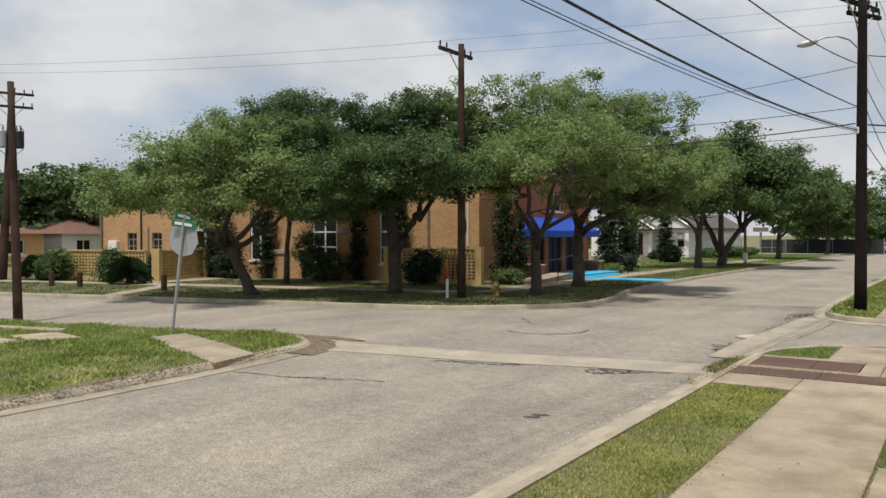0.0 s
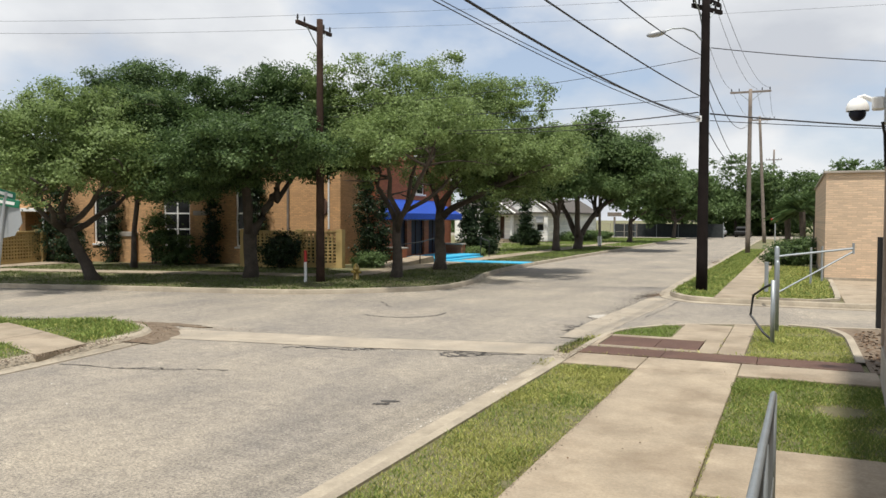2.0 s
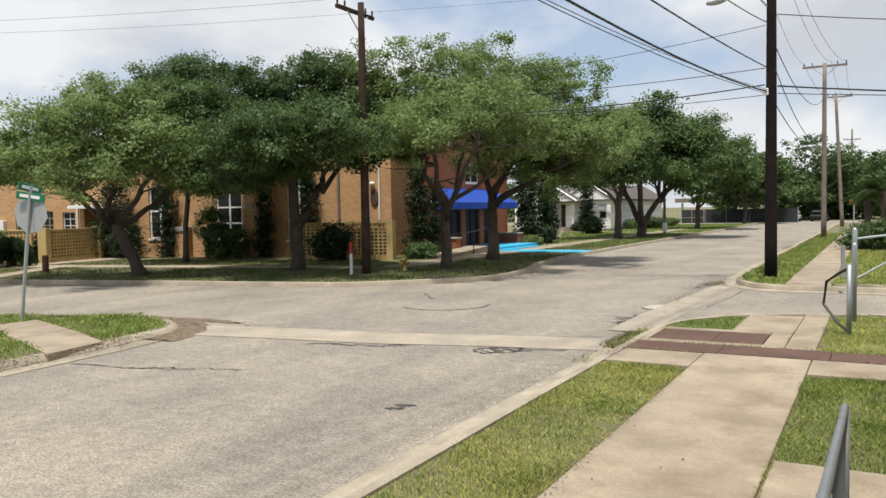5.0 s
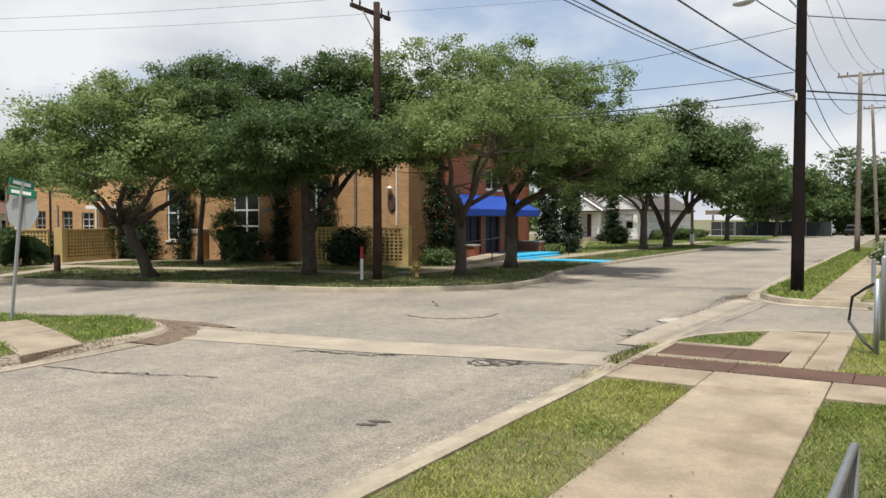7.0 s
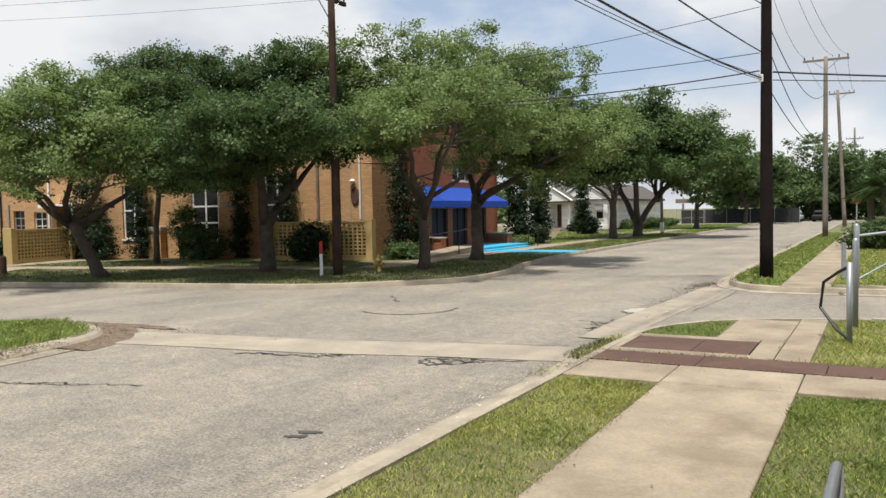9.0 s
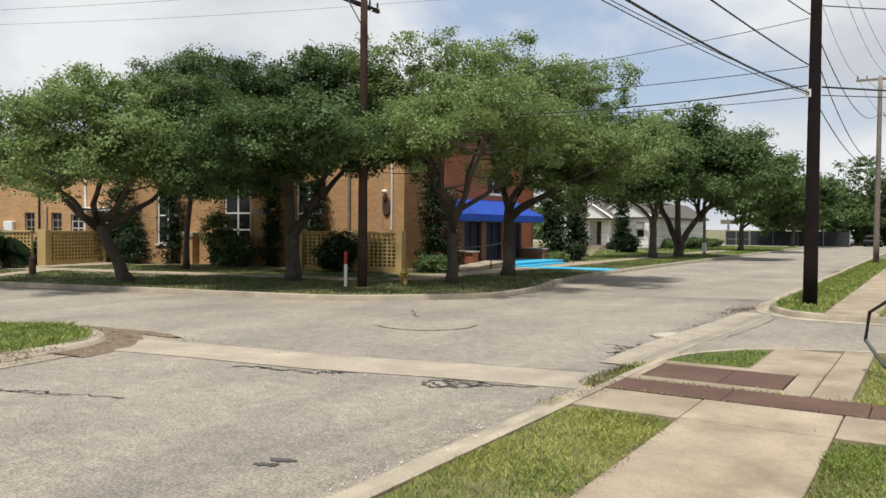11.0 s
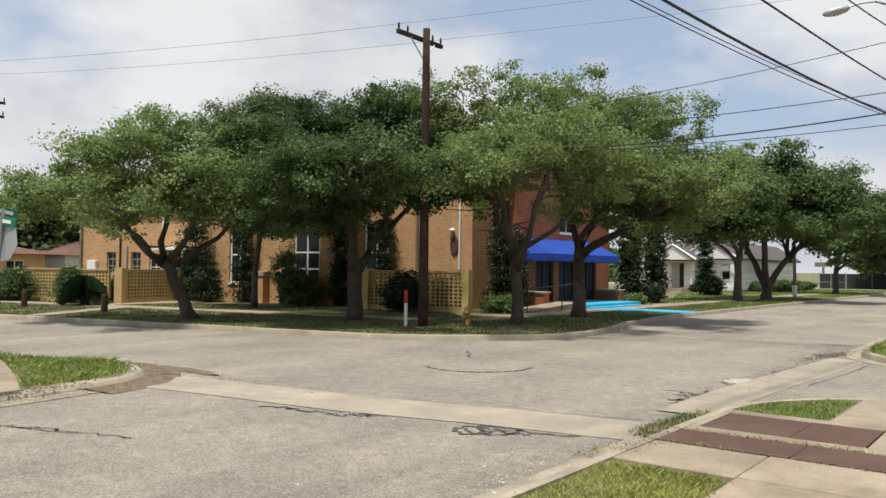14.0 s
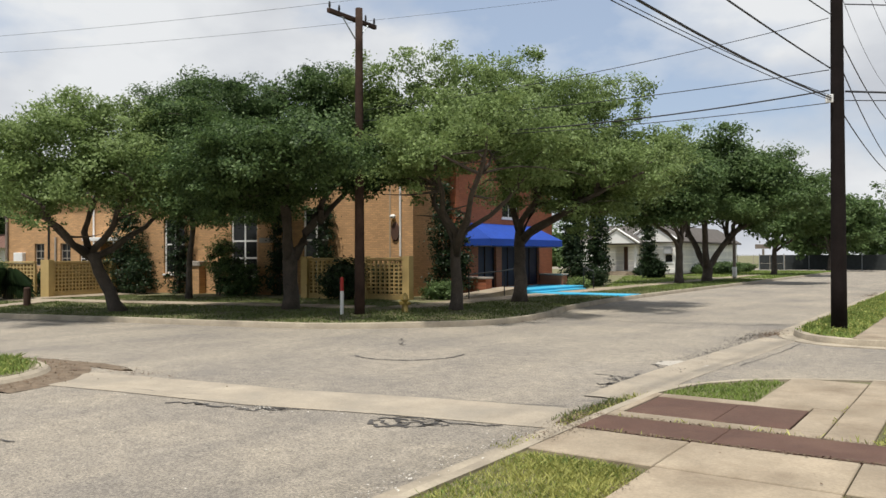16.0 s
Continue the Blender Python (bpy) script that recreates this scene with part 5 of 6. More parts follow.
# ---- gate, fence, island and beige building ----
gate = thing("driveway_gate", -0.45, 15.4, 0.1, "open galvanised swing gate with its latch post", "gate")
part("latch_post", tube(bmesh.new(), [(-0.45, 15.3, 0), (-0.45, 15.3, 1.2)], 0.036, 12), GALV, gate, smooth=True)
part("latch_post", tube(bmesh.new(), [(-0.42, 16.9, 0), (-0.42, 16.9, 1.42), (-0.42, 16.9, 1.46)], [0.042, 0.042, 0.025], 12), GALV, gate, smooth=True)
part("hook", tube(bmesh.new(), [(-0.45, 15.3, 1.15), (-0.6, 15.5, 1.05), (-0.78, 15.7, 0.9), (-0.82, 15.7, 0.55), (-0.6, 15.45, 0.28), (-0.48, 15.32, 0.2)], 0.022, 6), BLACK, gate, "dark bent latch chain")
part("hinge_post", tube(bmesh.new(), [(-0.55, 23.1, 0), (-0.55, 23.1, 1.5), (-0.55, 23.1, 1.55)], [0.06, 0.06, 0.03], 12), GALV, gate, smooth=True)
arm = part("arm", tube(bmesh.new(), [(-0.55, 23.1, 1.28), (1.25, 23.7, 1.5)], 0.028, 8), GALV, gate)
part("brace", tube(bmesh.new(), [(-0.5, 23.1, 0.35), (1.25, 23.7, 1.42)], 0.022, 8), GALV, arm)
part("stub", tube(bmesh.new(), [(1.25, 23.7, 1.36), (1.25, 23.7, 1.64)], 0.03, 8), GALV, arm)
part("bracket", tube(bmesh.new(), [(-0.78, 22.6, 0.4), (-0.78, 22.6, 1.15)], 0.05, 8), GALV, gate)
for x, y in ((0.35, 29.0), (0.72, 30.6)):
    tagged(mesh_object("fence_post", tube(bmesh.new(), [(x, y, 0.05), (x, y, 1.35)], 0.035, 8), GALV), "thin galvanised fence post on the grass", "post", "fence posts by the gate")
tagged(mesh_object("door_post", tube(bmesh.new(), [(1.4, 18.3, 0.05), (1.4, 18.3, 1.9)], 0.06, 8), BLACK), "dark steel bollard post beside the brick wall", "post")

island = smooth_line([(0.78, 13.6), (0.78, 15.2), (0.74, 16.6), (0.45, 17.5), (-0.2, 17.75)])
tagged(mesh_object("kerb_island", ribbon(island, [(-0.07, 0.05), (-0.06, 0.17), (0.06, 0.17), (0.07, 0.05)]), KERB), "thin concrete kerb round the grass island", "kerb", kind="structure")
tagged(mesh_object("dirt_bed", prism([(0.86, 12.95), (3.5, 12.95), (3.5, 18.0), (0.3, 17.9), (0.8, 17.0)], 0.0, 0.128), DIRT), "bare dirt bed strewn with dry leaves", "dirt", kind="structure")
isl2 = smooth_line([(-0.98, 23.2), (0.2, 23.2), (0.75, 23.6), (0.95, 24.6), (1.0, 31.2)])
tagged(mesh_object("kerb_forecourt", ribbon(isl2, [(-0.08, 0.05), (-0.07, 0.19), (0.07, 0.19), (0.08, 0.05)]), KERB), "concrete kerb round the far grass island", "kerb", kind="structure")

beige = thing("beige_building", 0.8, 31.4, 0.1, "plain beige brick building with a thin roof edge", "building")
part("wall", boxed(0.82, 31.4, 0.05, 12, 48, 3.85), BEIGE_WALL, beige)
part("footing", boxed(0.8, 31.37, 0.03, 12.02, 48.02, 0.24), KERB, beige)
part("roof_edge", boxed(0.74, 31.32, 3.852, 12.06, 48.05, 3.93, bevel=0.01), FOOTING, beige, "thin pale metal roof edge")

# ---- white house, far houses, distance ----
house = thing("white_house", -24, 72, 0.1, "white weatherboard bungalow with a gabled porch", "house")
HM = Matrix.Translation((0, 72, 0))
part("wall", wall_mesh(-30.5, -21.15, 0.25, 2.9, [(-22.24, -21.52, 1.15, 2.5), (-25.85, -24.75, 0.45, 2.55)], 0.2, HM), WHITE_BOARD, house, "white weatherboard front wall")
part("wall", boxed(-21.35, 72.2, 0.25, -21.15, 91.5, 2.9), WHITE_BOARD, house, "white weatherboard side wall")
part("skirt", boxed(-30.4, 72.03, 0.02, -21.2, 91.4, 0.248), FOOTING, house)


def gable_roof(parent, x0, x1, y0, y1, eave, ridge, axis="y", name="roof", mat=None, label=""):
    """A pitched roof, its ridge along the axis."""
    if axis == "y":
        c = (x0 + x1) / 2
        prof = [(x0, eave), (c, ridge), (x1, eave), (x1, eave - 0.14), (c, eave - 0.14), (x0, eave - 0.14)]
        rings = [[(x, y, z) for x, z in prof] for y in (y0, y1)]
    else:
        c = (y0 + y1) / 2
        prof = [(y0, eave), (c, ridge), (y1, eave), (y1, eave - 0.14), (c, eave - 0.14), (y0, eave - 0.14)]
        rings = [[(x, y, z) for y, z in prof] for x in (x0, x1)]
    bm = bmesh.new()
    a, b = ([bm.verts.new(p) for p in r] for r in rings)
    for k in range(6):
        bm.faces.new((a[k], a[(k + 1) % 6], b[(k + 1) % 6], b[k]))
    bm.faces.new(a)
    bm.faces.new(b[::-1])
    bmesh.ops.triangulate(bm, faces=[f for f in bm.faces if len(f.verts) > 4])
    return part(name, bm, mat or GREYROOF, parent, label)


gable_roof(house, -25.6, -20.75, 71.88, 91.8, 2.95, 4.45, label="grey shingle roof with white eaves")
def gable_panel(parent, name, x0, x1, y, z0, z1):
    bm = bmesh.new()
    tri = [(x0, z0), (x1, z0), ((x0 + x1) / 2, z1)]
    a = [bm.verts.new((x, y, z)) for x, z in tri]
    b = [bm.verts.new((x, y + 0.08, z)) for x, z in tri]
    bm.faces.new(a)
    bm.faces.new(b[::-1])
    for k in range(3):
        bm.faces.new((a[k], a[(k + 1) % 3], b[(k + 1) % 3], b[k]))
    return part(name, bm, WHITE, parent, "white painted gable")


gable_panel(house, "gable", -25.3, -21.05, 71.5, 2.9, 4.28)
gable_roof(house, -31, -25.62, 73, 82, 2.95, 4.6, "x")
for x0, x1, y, z0, z1 in ((-27.4, -23.4, 69.24, 2.78, 4.04), (-25.65, -20.7, 71.44, 2.93, 4.5)):
    c = (x0 + x1) / 2
    for a, b in ((x0, c), (x1, c)):
        part("rake_board", tube(bmesh.new(), [(a, y, z0), (b, y, z1)], 0.09, 4), WHITE, house, "white painted rake board")
window(house, HM, -22.24, -21.52, 1.15, 2.5, 1, 2, 0.06)
part("window_unit", boxed(-22.2, 71.7, 1.9, -21.56, 71.98, 2.45), SIGNGREY, house, "grey window air conditioner")
part("door", boxed(-25.85, 72.1, 0.45, -24.75, 72.16, 2.55), RUST, house, "brown front door")
porch = part("porch", boxed(-27.05, 69.6, 0.05, -23.75, 71.98, 0.42), CONCRETE, house, "concrete porch floor")
for x in (-26.85, -23.95):
    part("porch_post", boxed(x - 0.08, 69.75, 0.422, x + 0.08, 69.91, 2.75), WHITE, porch)
part("porch_front", wall_mesh(-26.9, -23.9, 0.42, 2.8, [(-25.85, -24.75, 0.42, 2.5)], 0.15, Matrix.Translation((0, 70.2, 0))), WHITE_BOARD, porch)
gable_roof(house, -27.3, -23.5, 69.4, 73.0, 2.8, 4.0, name="porch_roof")
gable_panel(house, "porch_gable", -27.0, -23.8, 69.3, 2.77, 3.86)
part("step", boxed(-26.1, 69.0, 0.05, -24.5, 69.595, 0.26), CONCRETE, house)
tagged(mesh_object("path_house", prism([(-26.6, 68.9), (-25.1, 68.9), (-12.0, 63.6), (-12.0, 62.3)], 0.0, 0.14), CONCRETE), "concrete path to the white house", "path", kind="structure")

for x, y, w, d, roof, label, wallmat in ((-66, 22.5, 9.5, 10, REDROOF, "low tan brick house with a red hipped roof", TANBRICK), (-66, 34.2, 9.0, 9, REDROOF, "low white house with a red roof", WHITE)):
    h = thing("bungalow", x, y, 0.1, label, "house")
    part("wall", wall_mesh(0, d, 0.05, 2.45, [(1.2, 2.4, 1.0, 2.0), (d - 2.6, d - 1.4, 1.0, 2.0)], 0.2, pose(x + w, y, 0, 0, 0, 90)), wallmat, h)
    part("wall", boxed(x, y + 0.01, 0.05, x + w - 0.21, y + d - 0.01, 2.44), wallmat, h)
    for a in (1.2, d - 2.6):
        window(h, pose(x + w, y, 0, 0, 0, 90), a, a + 1.2, 1.0, 2.0, 2, 1, 0.06)
    bm = bmesh.new()
    base = [bm.verts.new(p) for p in ((x - 0.6, y - 0.6, 2.45), (x + w + 0.6, y - 0.6, 2.45), (x + w + 0.6, y + d + 0.6, 2.45), (x - 0.6, y + d + 0.6, 2.45))]
    r0, r1 = bm.verts.new((x + w / 2, y + 3.2, 3.6)), bm.verts.new((x + w / 2, y + d - 3.2, 3.6))
    for f in ((base[0], base[1], r0), (base[1], base[2], r1, r0), (base[2], base[3], r1), (base[3], base[0], r0, r1), tuple(base[::-1])):
        bm.faces.new(f)
    part("roof", bm, roof, h, "faded red hipped roof")

fence = thing("wire_fence", -60, 27, 0.1, "low white rail fence before the far houses", "fence")
for i in range(8):
    x, y = -52 + i * 1.6, 25.6 + i * 0.4
    part("post", tube(bmesh.new(), [(x, y, 0.05), (x, y, 1.1)], 0.04, 6), GALV, fence)
for z in (0.6, 1.05):
    part("rail", tube(bmesh.new(), [(-52, 25.6, z), (-40.8, 28.4, z)], 0.03, 6), GALV, fence)

# end of the street
end_fence = thing("dark_fence", -9, 101, 0.05, "long dark mesh fence across the end of the street", "fence")
for i in range(5):
    part("panel", boxed(-21 + 2.6 * i, 101, 0.1, -21 + 2.6 * i + 2.55, 101.06, 1.75), TRAILER, end_fence)
for i in range(6):
    part("post", tube(bmesh.new(), [(-21.02 + 2.6 * i, 101.03, 0), (-21.02 + 2.6 * i, 101.03, 1.9)], 0.05, 6), GALV, end_fence)
court = thing("chainlink_enclosure", -19.5, 92, 0.1, "pale chain-link enclosure with grey posts", "fence")
for x in (-21.2, -19.6, -18.0, -16.6):
    part("post", tube(bmesh.new(), [(x, 92, 0.05), (x, 92, 1.8)], 0.03, 6), FOOTING, court)
for z in (0.9, 1.75):
    part("rail", tube(bmesh.new(), [(-21.2, 92, z), (-16.6, 92, z)], 0.018, 6), FOOTING, court)
far_stop = thing("far_stop_sign", -1.6, 82, 0.1, "small red stop sign at the far junction", "sign")
part("post", tube(bmesh.new(), [(-1.9, 82, 0), (-1.9, 82, 2.2)], 0.05, 6), SIGNGREY, far_stop)
bm = bmesh.new()
bmesh.ops.create_cone(bm, segments=8, radius1=0.42, radius2=0.42, depth=0.03, cap_ends=True)
bmesh.ops.transform(bm, matrix=pose(-1.9, 81.93, 2.45, 90) @ Matrix.Rotation(radians(22.5), 4, "Z"), verts=bm.verts)
plate = part("sign_plate", bm, REDPAINT, far_stop, "red octagonal plate")
part("lettering", boxed(-2.15, 81.9, 2.38, -1.65, 81.912, 2.52), WHITE, plate, "white bar of lettering")
board = thing("billboard", -31.2, 150, 0, "far billboard on a post", "billboard")
part("post", tube(bmesh.new(), [(-31.2, 150, -0.1), (-31.2, 150, 2.8)], 0.2, 8), POLEGREY, board)
part("panel", boxed(-32.5, 149.8, 2.85, -29.9, 150.0, 3.6), POLEGREY, board)
for i, x in enumerate((-9.6, -6.4)):
    c = thing("parked_car", x, 112, -0.05, "small grey parked car far beyond the street end", "car", "parked cars at the street end")
    bm = bmesh.new()
    box(bm, x - 1.05, 110.2, 0.3, x + 1.05, 113.9, 0.85, bevel=0.15)
    box(bm, x - 0.9, 111.2, 0.86, x + 0.9, 113.2, 1.4, bevel=0.2)
    part("body", bm, (SIGNGREY, GLASS)[i], c)
    for sx in (-0.85, 0.85):
        for wy in (110.9, 113.2):
            part("wheel", tube(bmesh.new(), [(x + sx - 0.1, wy, 0.3), (x + sx + 0.1, wy, 0.3)], 0.35, 10), BLACK, c)

# ---- shrubs, climbers, palms ----
def shrub(name, x, y, lobes, label, mat, clumps, leaves=18, clump=0.22, size=0.055):
    t = thing(name, x, y, 0.11, label, "shrub")
    bm = bmesh.new()
    for _ in range(6):
        a = random.uniform(0, 6.28)
        l = random.choice(lobes)
        tube(bm, bend((x + 0.1 * math.cos(a), y + 0.1 * math.sin(a), 0.03), (x + l[0] + 0.3 * l[3] * math.cos(a), y + l[1] + 0.3 * l[4] * math.sin(a), l[2]), 0.05, 4, 0.06), [0.035, 0.03, 0.025, 0.02, 0.012], 6)
    part("stems", bm, BARK, t)
    p, n = crown_points([(x + a, y + b, c, d, e, f) for a, b, c, d, e, f in lobes], clumps, leaves, clump, 0.5)
    p[:, 2] = np.maximum(p[:, 2], 0.12)
    leaf_mesh("foliage", p, n, size, mat, t)
    return t


def at_front(u, off):
    v = FM @ Vector((-u, -off, 0))
    return v.x, v.y


x, y = at_front(7.7, 1.3)
shrub("large_shrub", x, y, [(0, 0, 0.9, 0.9, 0.9, 0.8), (0.7, 0.1, 1.0, 0.6, 0.6, 0.6), (-0.5, 0, 1.7, 0.6, 0.6, 0.7), (0.2, 0, 0.5, 1.0, 0.9, 0.5)], "dense evergreen shrub before the brick front", LEAF_DARK, 300, 22)
x, y = at_front(8.7, 1.0)
shrub("yellow_green_shrub", x, y, [(0, 0, 1.6, 0.55, 0.55, 0.9), (0.3, 0, 2.3, 0.35, 0.35, 0.5)], "yellow-green leafy shrub below the window", LEAF_LIGHT, 110, 20)
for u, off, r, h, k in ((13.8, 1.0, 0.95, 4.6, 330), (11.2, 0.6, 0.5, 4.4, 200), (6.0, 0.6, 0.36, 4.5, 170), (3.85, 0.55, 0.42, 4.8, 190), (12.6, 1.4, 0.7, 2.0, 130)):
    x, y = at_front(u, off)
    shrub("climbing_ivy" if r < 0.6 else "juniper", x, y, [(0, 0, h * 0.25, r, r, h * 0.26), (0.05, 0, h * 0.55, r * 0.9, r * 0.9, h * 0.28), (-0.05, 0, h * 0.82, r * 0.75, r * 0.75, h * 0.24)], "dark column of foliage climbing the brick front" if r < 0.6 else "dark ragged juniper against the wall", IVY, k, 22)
# unseen foliage added behind the patio screens so their holes read as shade
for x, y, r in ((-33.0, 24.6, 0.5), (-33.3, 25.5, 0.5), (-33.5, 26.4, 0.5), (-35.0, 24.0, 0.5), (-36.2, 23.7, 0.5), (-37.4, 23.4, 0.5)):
    shrub("shade_filler_shrub", x, y, [(0, 0, 0.65, r, r, 0.6), (0.1, 0, 1.0, r * 0.8, r * 0.8, 0.4)], "added dark foliage standing in for the patio shade behind the pierced garden wall", IVY, 150, 20)
# the same added filler, darkening the holes of the corner screen
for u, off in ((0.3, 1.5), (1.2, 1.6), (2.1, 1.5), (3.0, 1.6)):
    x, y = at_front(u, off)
    shrub("shade_filler_shrub", x, y, [(0, 0, 0.65, 0.5, 0.45, 0.6), (0.1, 0, 1.05, 0.4, 0.4, 0.4)], "added dark foliage standing in for the shade behind the corner garden wall", IVY, 150, 20)
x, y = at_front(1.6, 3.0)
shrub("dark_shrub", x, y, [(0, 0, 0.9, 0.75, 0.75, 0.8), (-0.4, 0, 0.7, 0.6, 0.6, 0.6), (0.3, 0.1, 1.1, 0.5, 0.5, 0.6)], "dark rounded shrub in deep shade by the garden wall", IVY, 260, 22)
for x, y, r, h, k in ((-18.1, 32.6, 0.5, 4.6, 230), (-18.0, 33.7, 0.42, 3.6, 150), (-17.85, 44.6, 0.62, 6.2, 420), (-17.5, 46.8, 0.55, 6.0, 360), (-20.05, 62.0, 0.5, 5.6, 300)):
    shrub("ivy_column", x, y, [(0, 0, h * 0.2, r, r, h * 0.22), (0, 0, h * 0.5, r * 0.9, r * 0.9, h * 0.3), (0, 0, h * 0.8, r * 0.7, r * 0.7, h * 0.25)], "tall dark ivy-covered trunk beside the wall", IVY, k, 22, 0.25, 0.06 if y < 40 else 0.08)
for x, y, r, h, k, lab, mat in ((-17.0, 30.9, 0.7, 0.8, 160, "low green shrub under the trees", LEAF_MID), (-16.9, 42.9, 0.55, 0.62, 150, "clipped yellow-green shrub beside the terrace", LEAF_LIGHT), (-17.1, 45.4, 0.6, 1.1, 150, "dark shrub beside the lawn", IVY),
                              (-23.0, 68.6, 0.6, 0.9, 130, "dark shrub before the white house", IVY), (-19.5, 62.2, 0.6, 1.4, 150, "dark shrub before the white house", IVY), (-20.0, 77, 1.6, 1.0, 220, "green hedge along the white house", LEAF_MID), (-20.0, 82, 1.6, 1.1, 220, "green hedge along the white house", LEAF_MID), (-19.8, 87, 1.5, 1.0, 200, "green hedge along the white house", LEAF_MID),
                              (-0.5, 40.5, 1.1, 1.3, 320, "dark clipped round bush beside the pavement", LEAF_DARK), (0.4, 43.0, 1.0, 1.4, 220, "dark clipped round bush beside the pavement", LEAF_DARK)):
    shrub("round_shrub", x, y, [(0, 0, h * 0.5, r, r, h * 0.5), (r * 0.3, 0, h * 0.6, r * 0.7, r * 0.7, h * 0.4)], lab, mat, k, 22, 0.2, 0.05 if y < 50 else 0.09)
for x, y, r in ((-36.6, 21.7, 0.85), (-33.3, 22.4, 0.55)):
    shrub("wild_shrub", x, y, [(0, 0, 0.85, r, r, 0.75), (-0.5 * r, 0, 0.7, 0.8 * r, 0.8 * r, 0.6), (0.4 * r, 0, 1.2, 0.6 * r, 0.6 * r, 0.5)], "wild dark green shrub before the yellow garden wall", LEAF_DARK, 260, 22)


def fan_palm(x, y, trunk, r, label, name="fan_palm", fronds=46, mat=None, droop=0.5):
    t = thing(name, x, y, 0.1, label, "palm")
    if trunk > 0.2:
        part("trunk", tube(bmesh.new(), [(x, y, 0), (x + 0.05, y, trunk * 0.5), (x, y, trunk)], [0.2, 0.16, 0.18], 10), BARK, t)
    c, n = [], []
    bm = bmesh.new()
    for k in range(fronds):
        a, e = random.uniform(0, 6.28), random.uniform(-0.35, 1.2)
        d = Vector((math.cos(a) * math.cos(e), math.sin(a) * math.cos(e), math.sin(e)))
        side = Vector((-math.sin(a), math.cos(a), 0))
        L = r * random.uniform(0.8, 1.1)
        tip = Vector((x, y, trunk)) + d * L - Vector((0, 0, droop * L * 0.5))
        mid = Vector((x, y, trunk)) + d * L * 0.55
        root = Vector((x, y, trunk))
        for s in np.linspace(-1, 1, 7):
            w = side * s * L * 0.22
            a0, b0 = bm.verts.new(mid * 0.5 + root * 0.5 + w * 0.15), bm.verts.new(mid + w * 0.8 + Vector((0, 0, 0.02)))
            c0, d0 = bm.verts.new(tip + w * 1.3 - (tip - mid) * 0.12 * abs(s)), bm.verts.new(mid + w * 0.8 + side * 0.04)
            bm.faces.new((a0, b0, c0))
            bm.faces.new((a0, c0, d0))
    part("fronds", bm, mat or LEAF_DARK, t)
    return t


for x, y, h, r in ((0.2, 49.5, 2.7, 1.5), (2.3, 51, 3.6, 1.6), (-0.6, 53, 2.6, 1.3), (3.2, 47.5, 4.1, 1.4), (1.0, 56, 3.0, 1.6)):
    fan_palm(x, y, h, r, "shaggy fan palm behind the beige building")
fan_palm(-31.3, 22.0, 0.85, 0.98, "low drooping sago palm on the lawn", "sago_palm", 150, IVY, 1.2)
fan_palm(-38.1, 21.7, 0.85, 1.0, "low drooping sago palm on the lawn", "sago_palm", 130, IVY, 1.2)

# ---- grass, litter, cracks ----
def inside(px, py, poly):
    c = np.zeros(len(px), bool)
    n = len(poly)
    for i in range(n):
        (x0, y0), (x1, y1) = poly[i], poly[(i + 1) % n]
        hit = ((y0 > py) != (y1 > py)) & (px < (x1 - x0) * (py - y0) / (y1 - y0 + 1e-12) + x0)
        c ^= hit
    return c


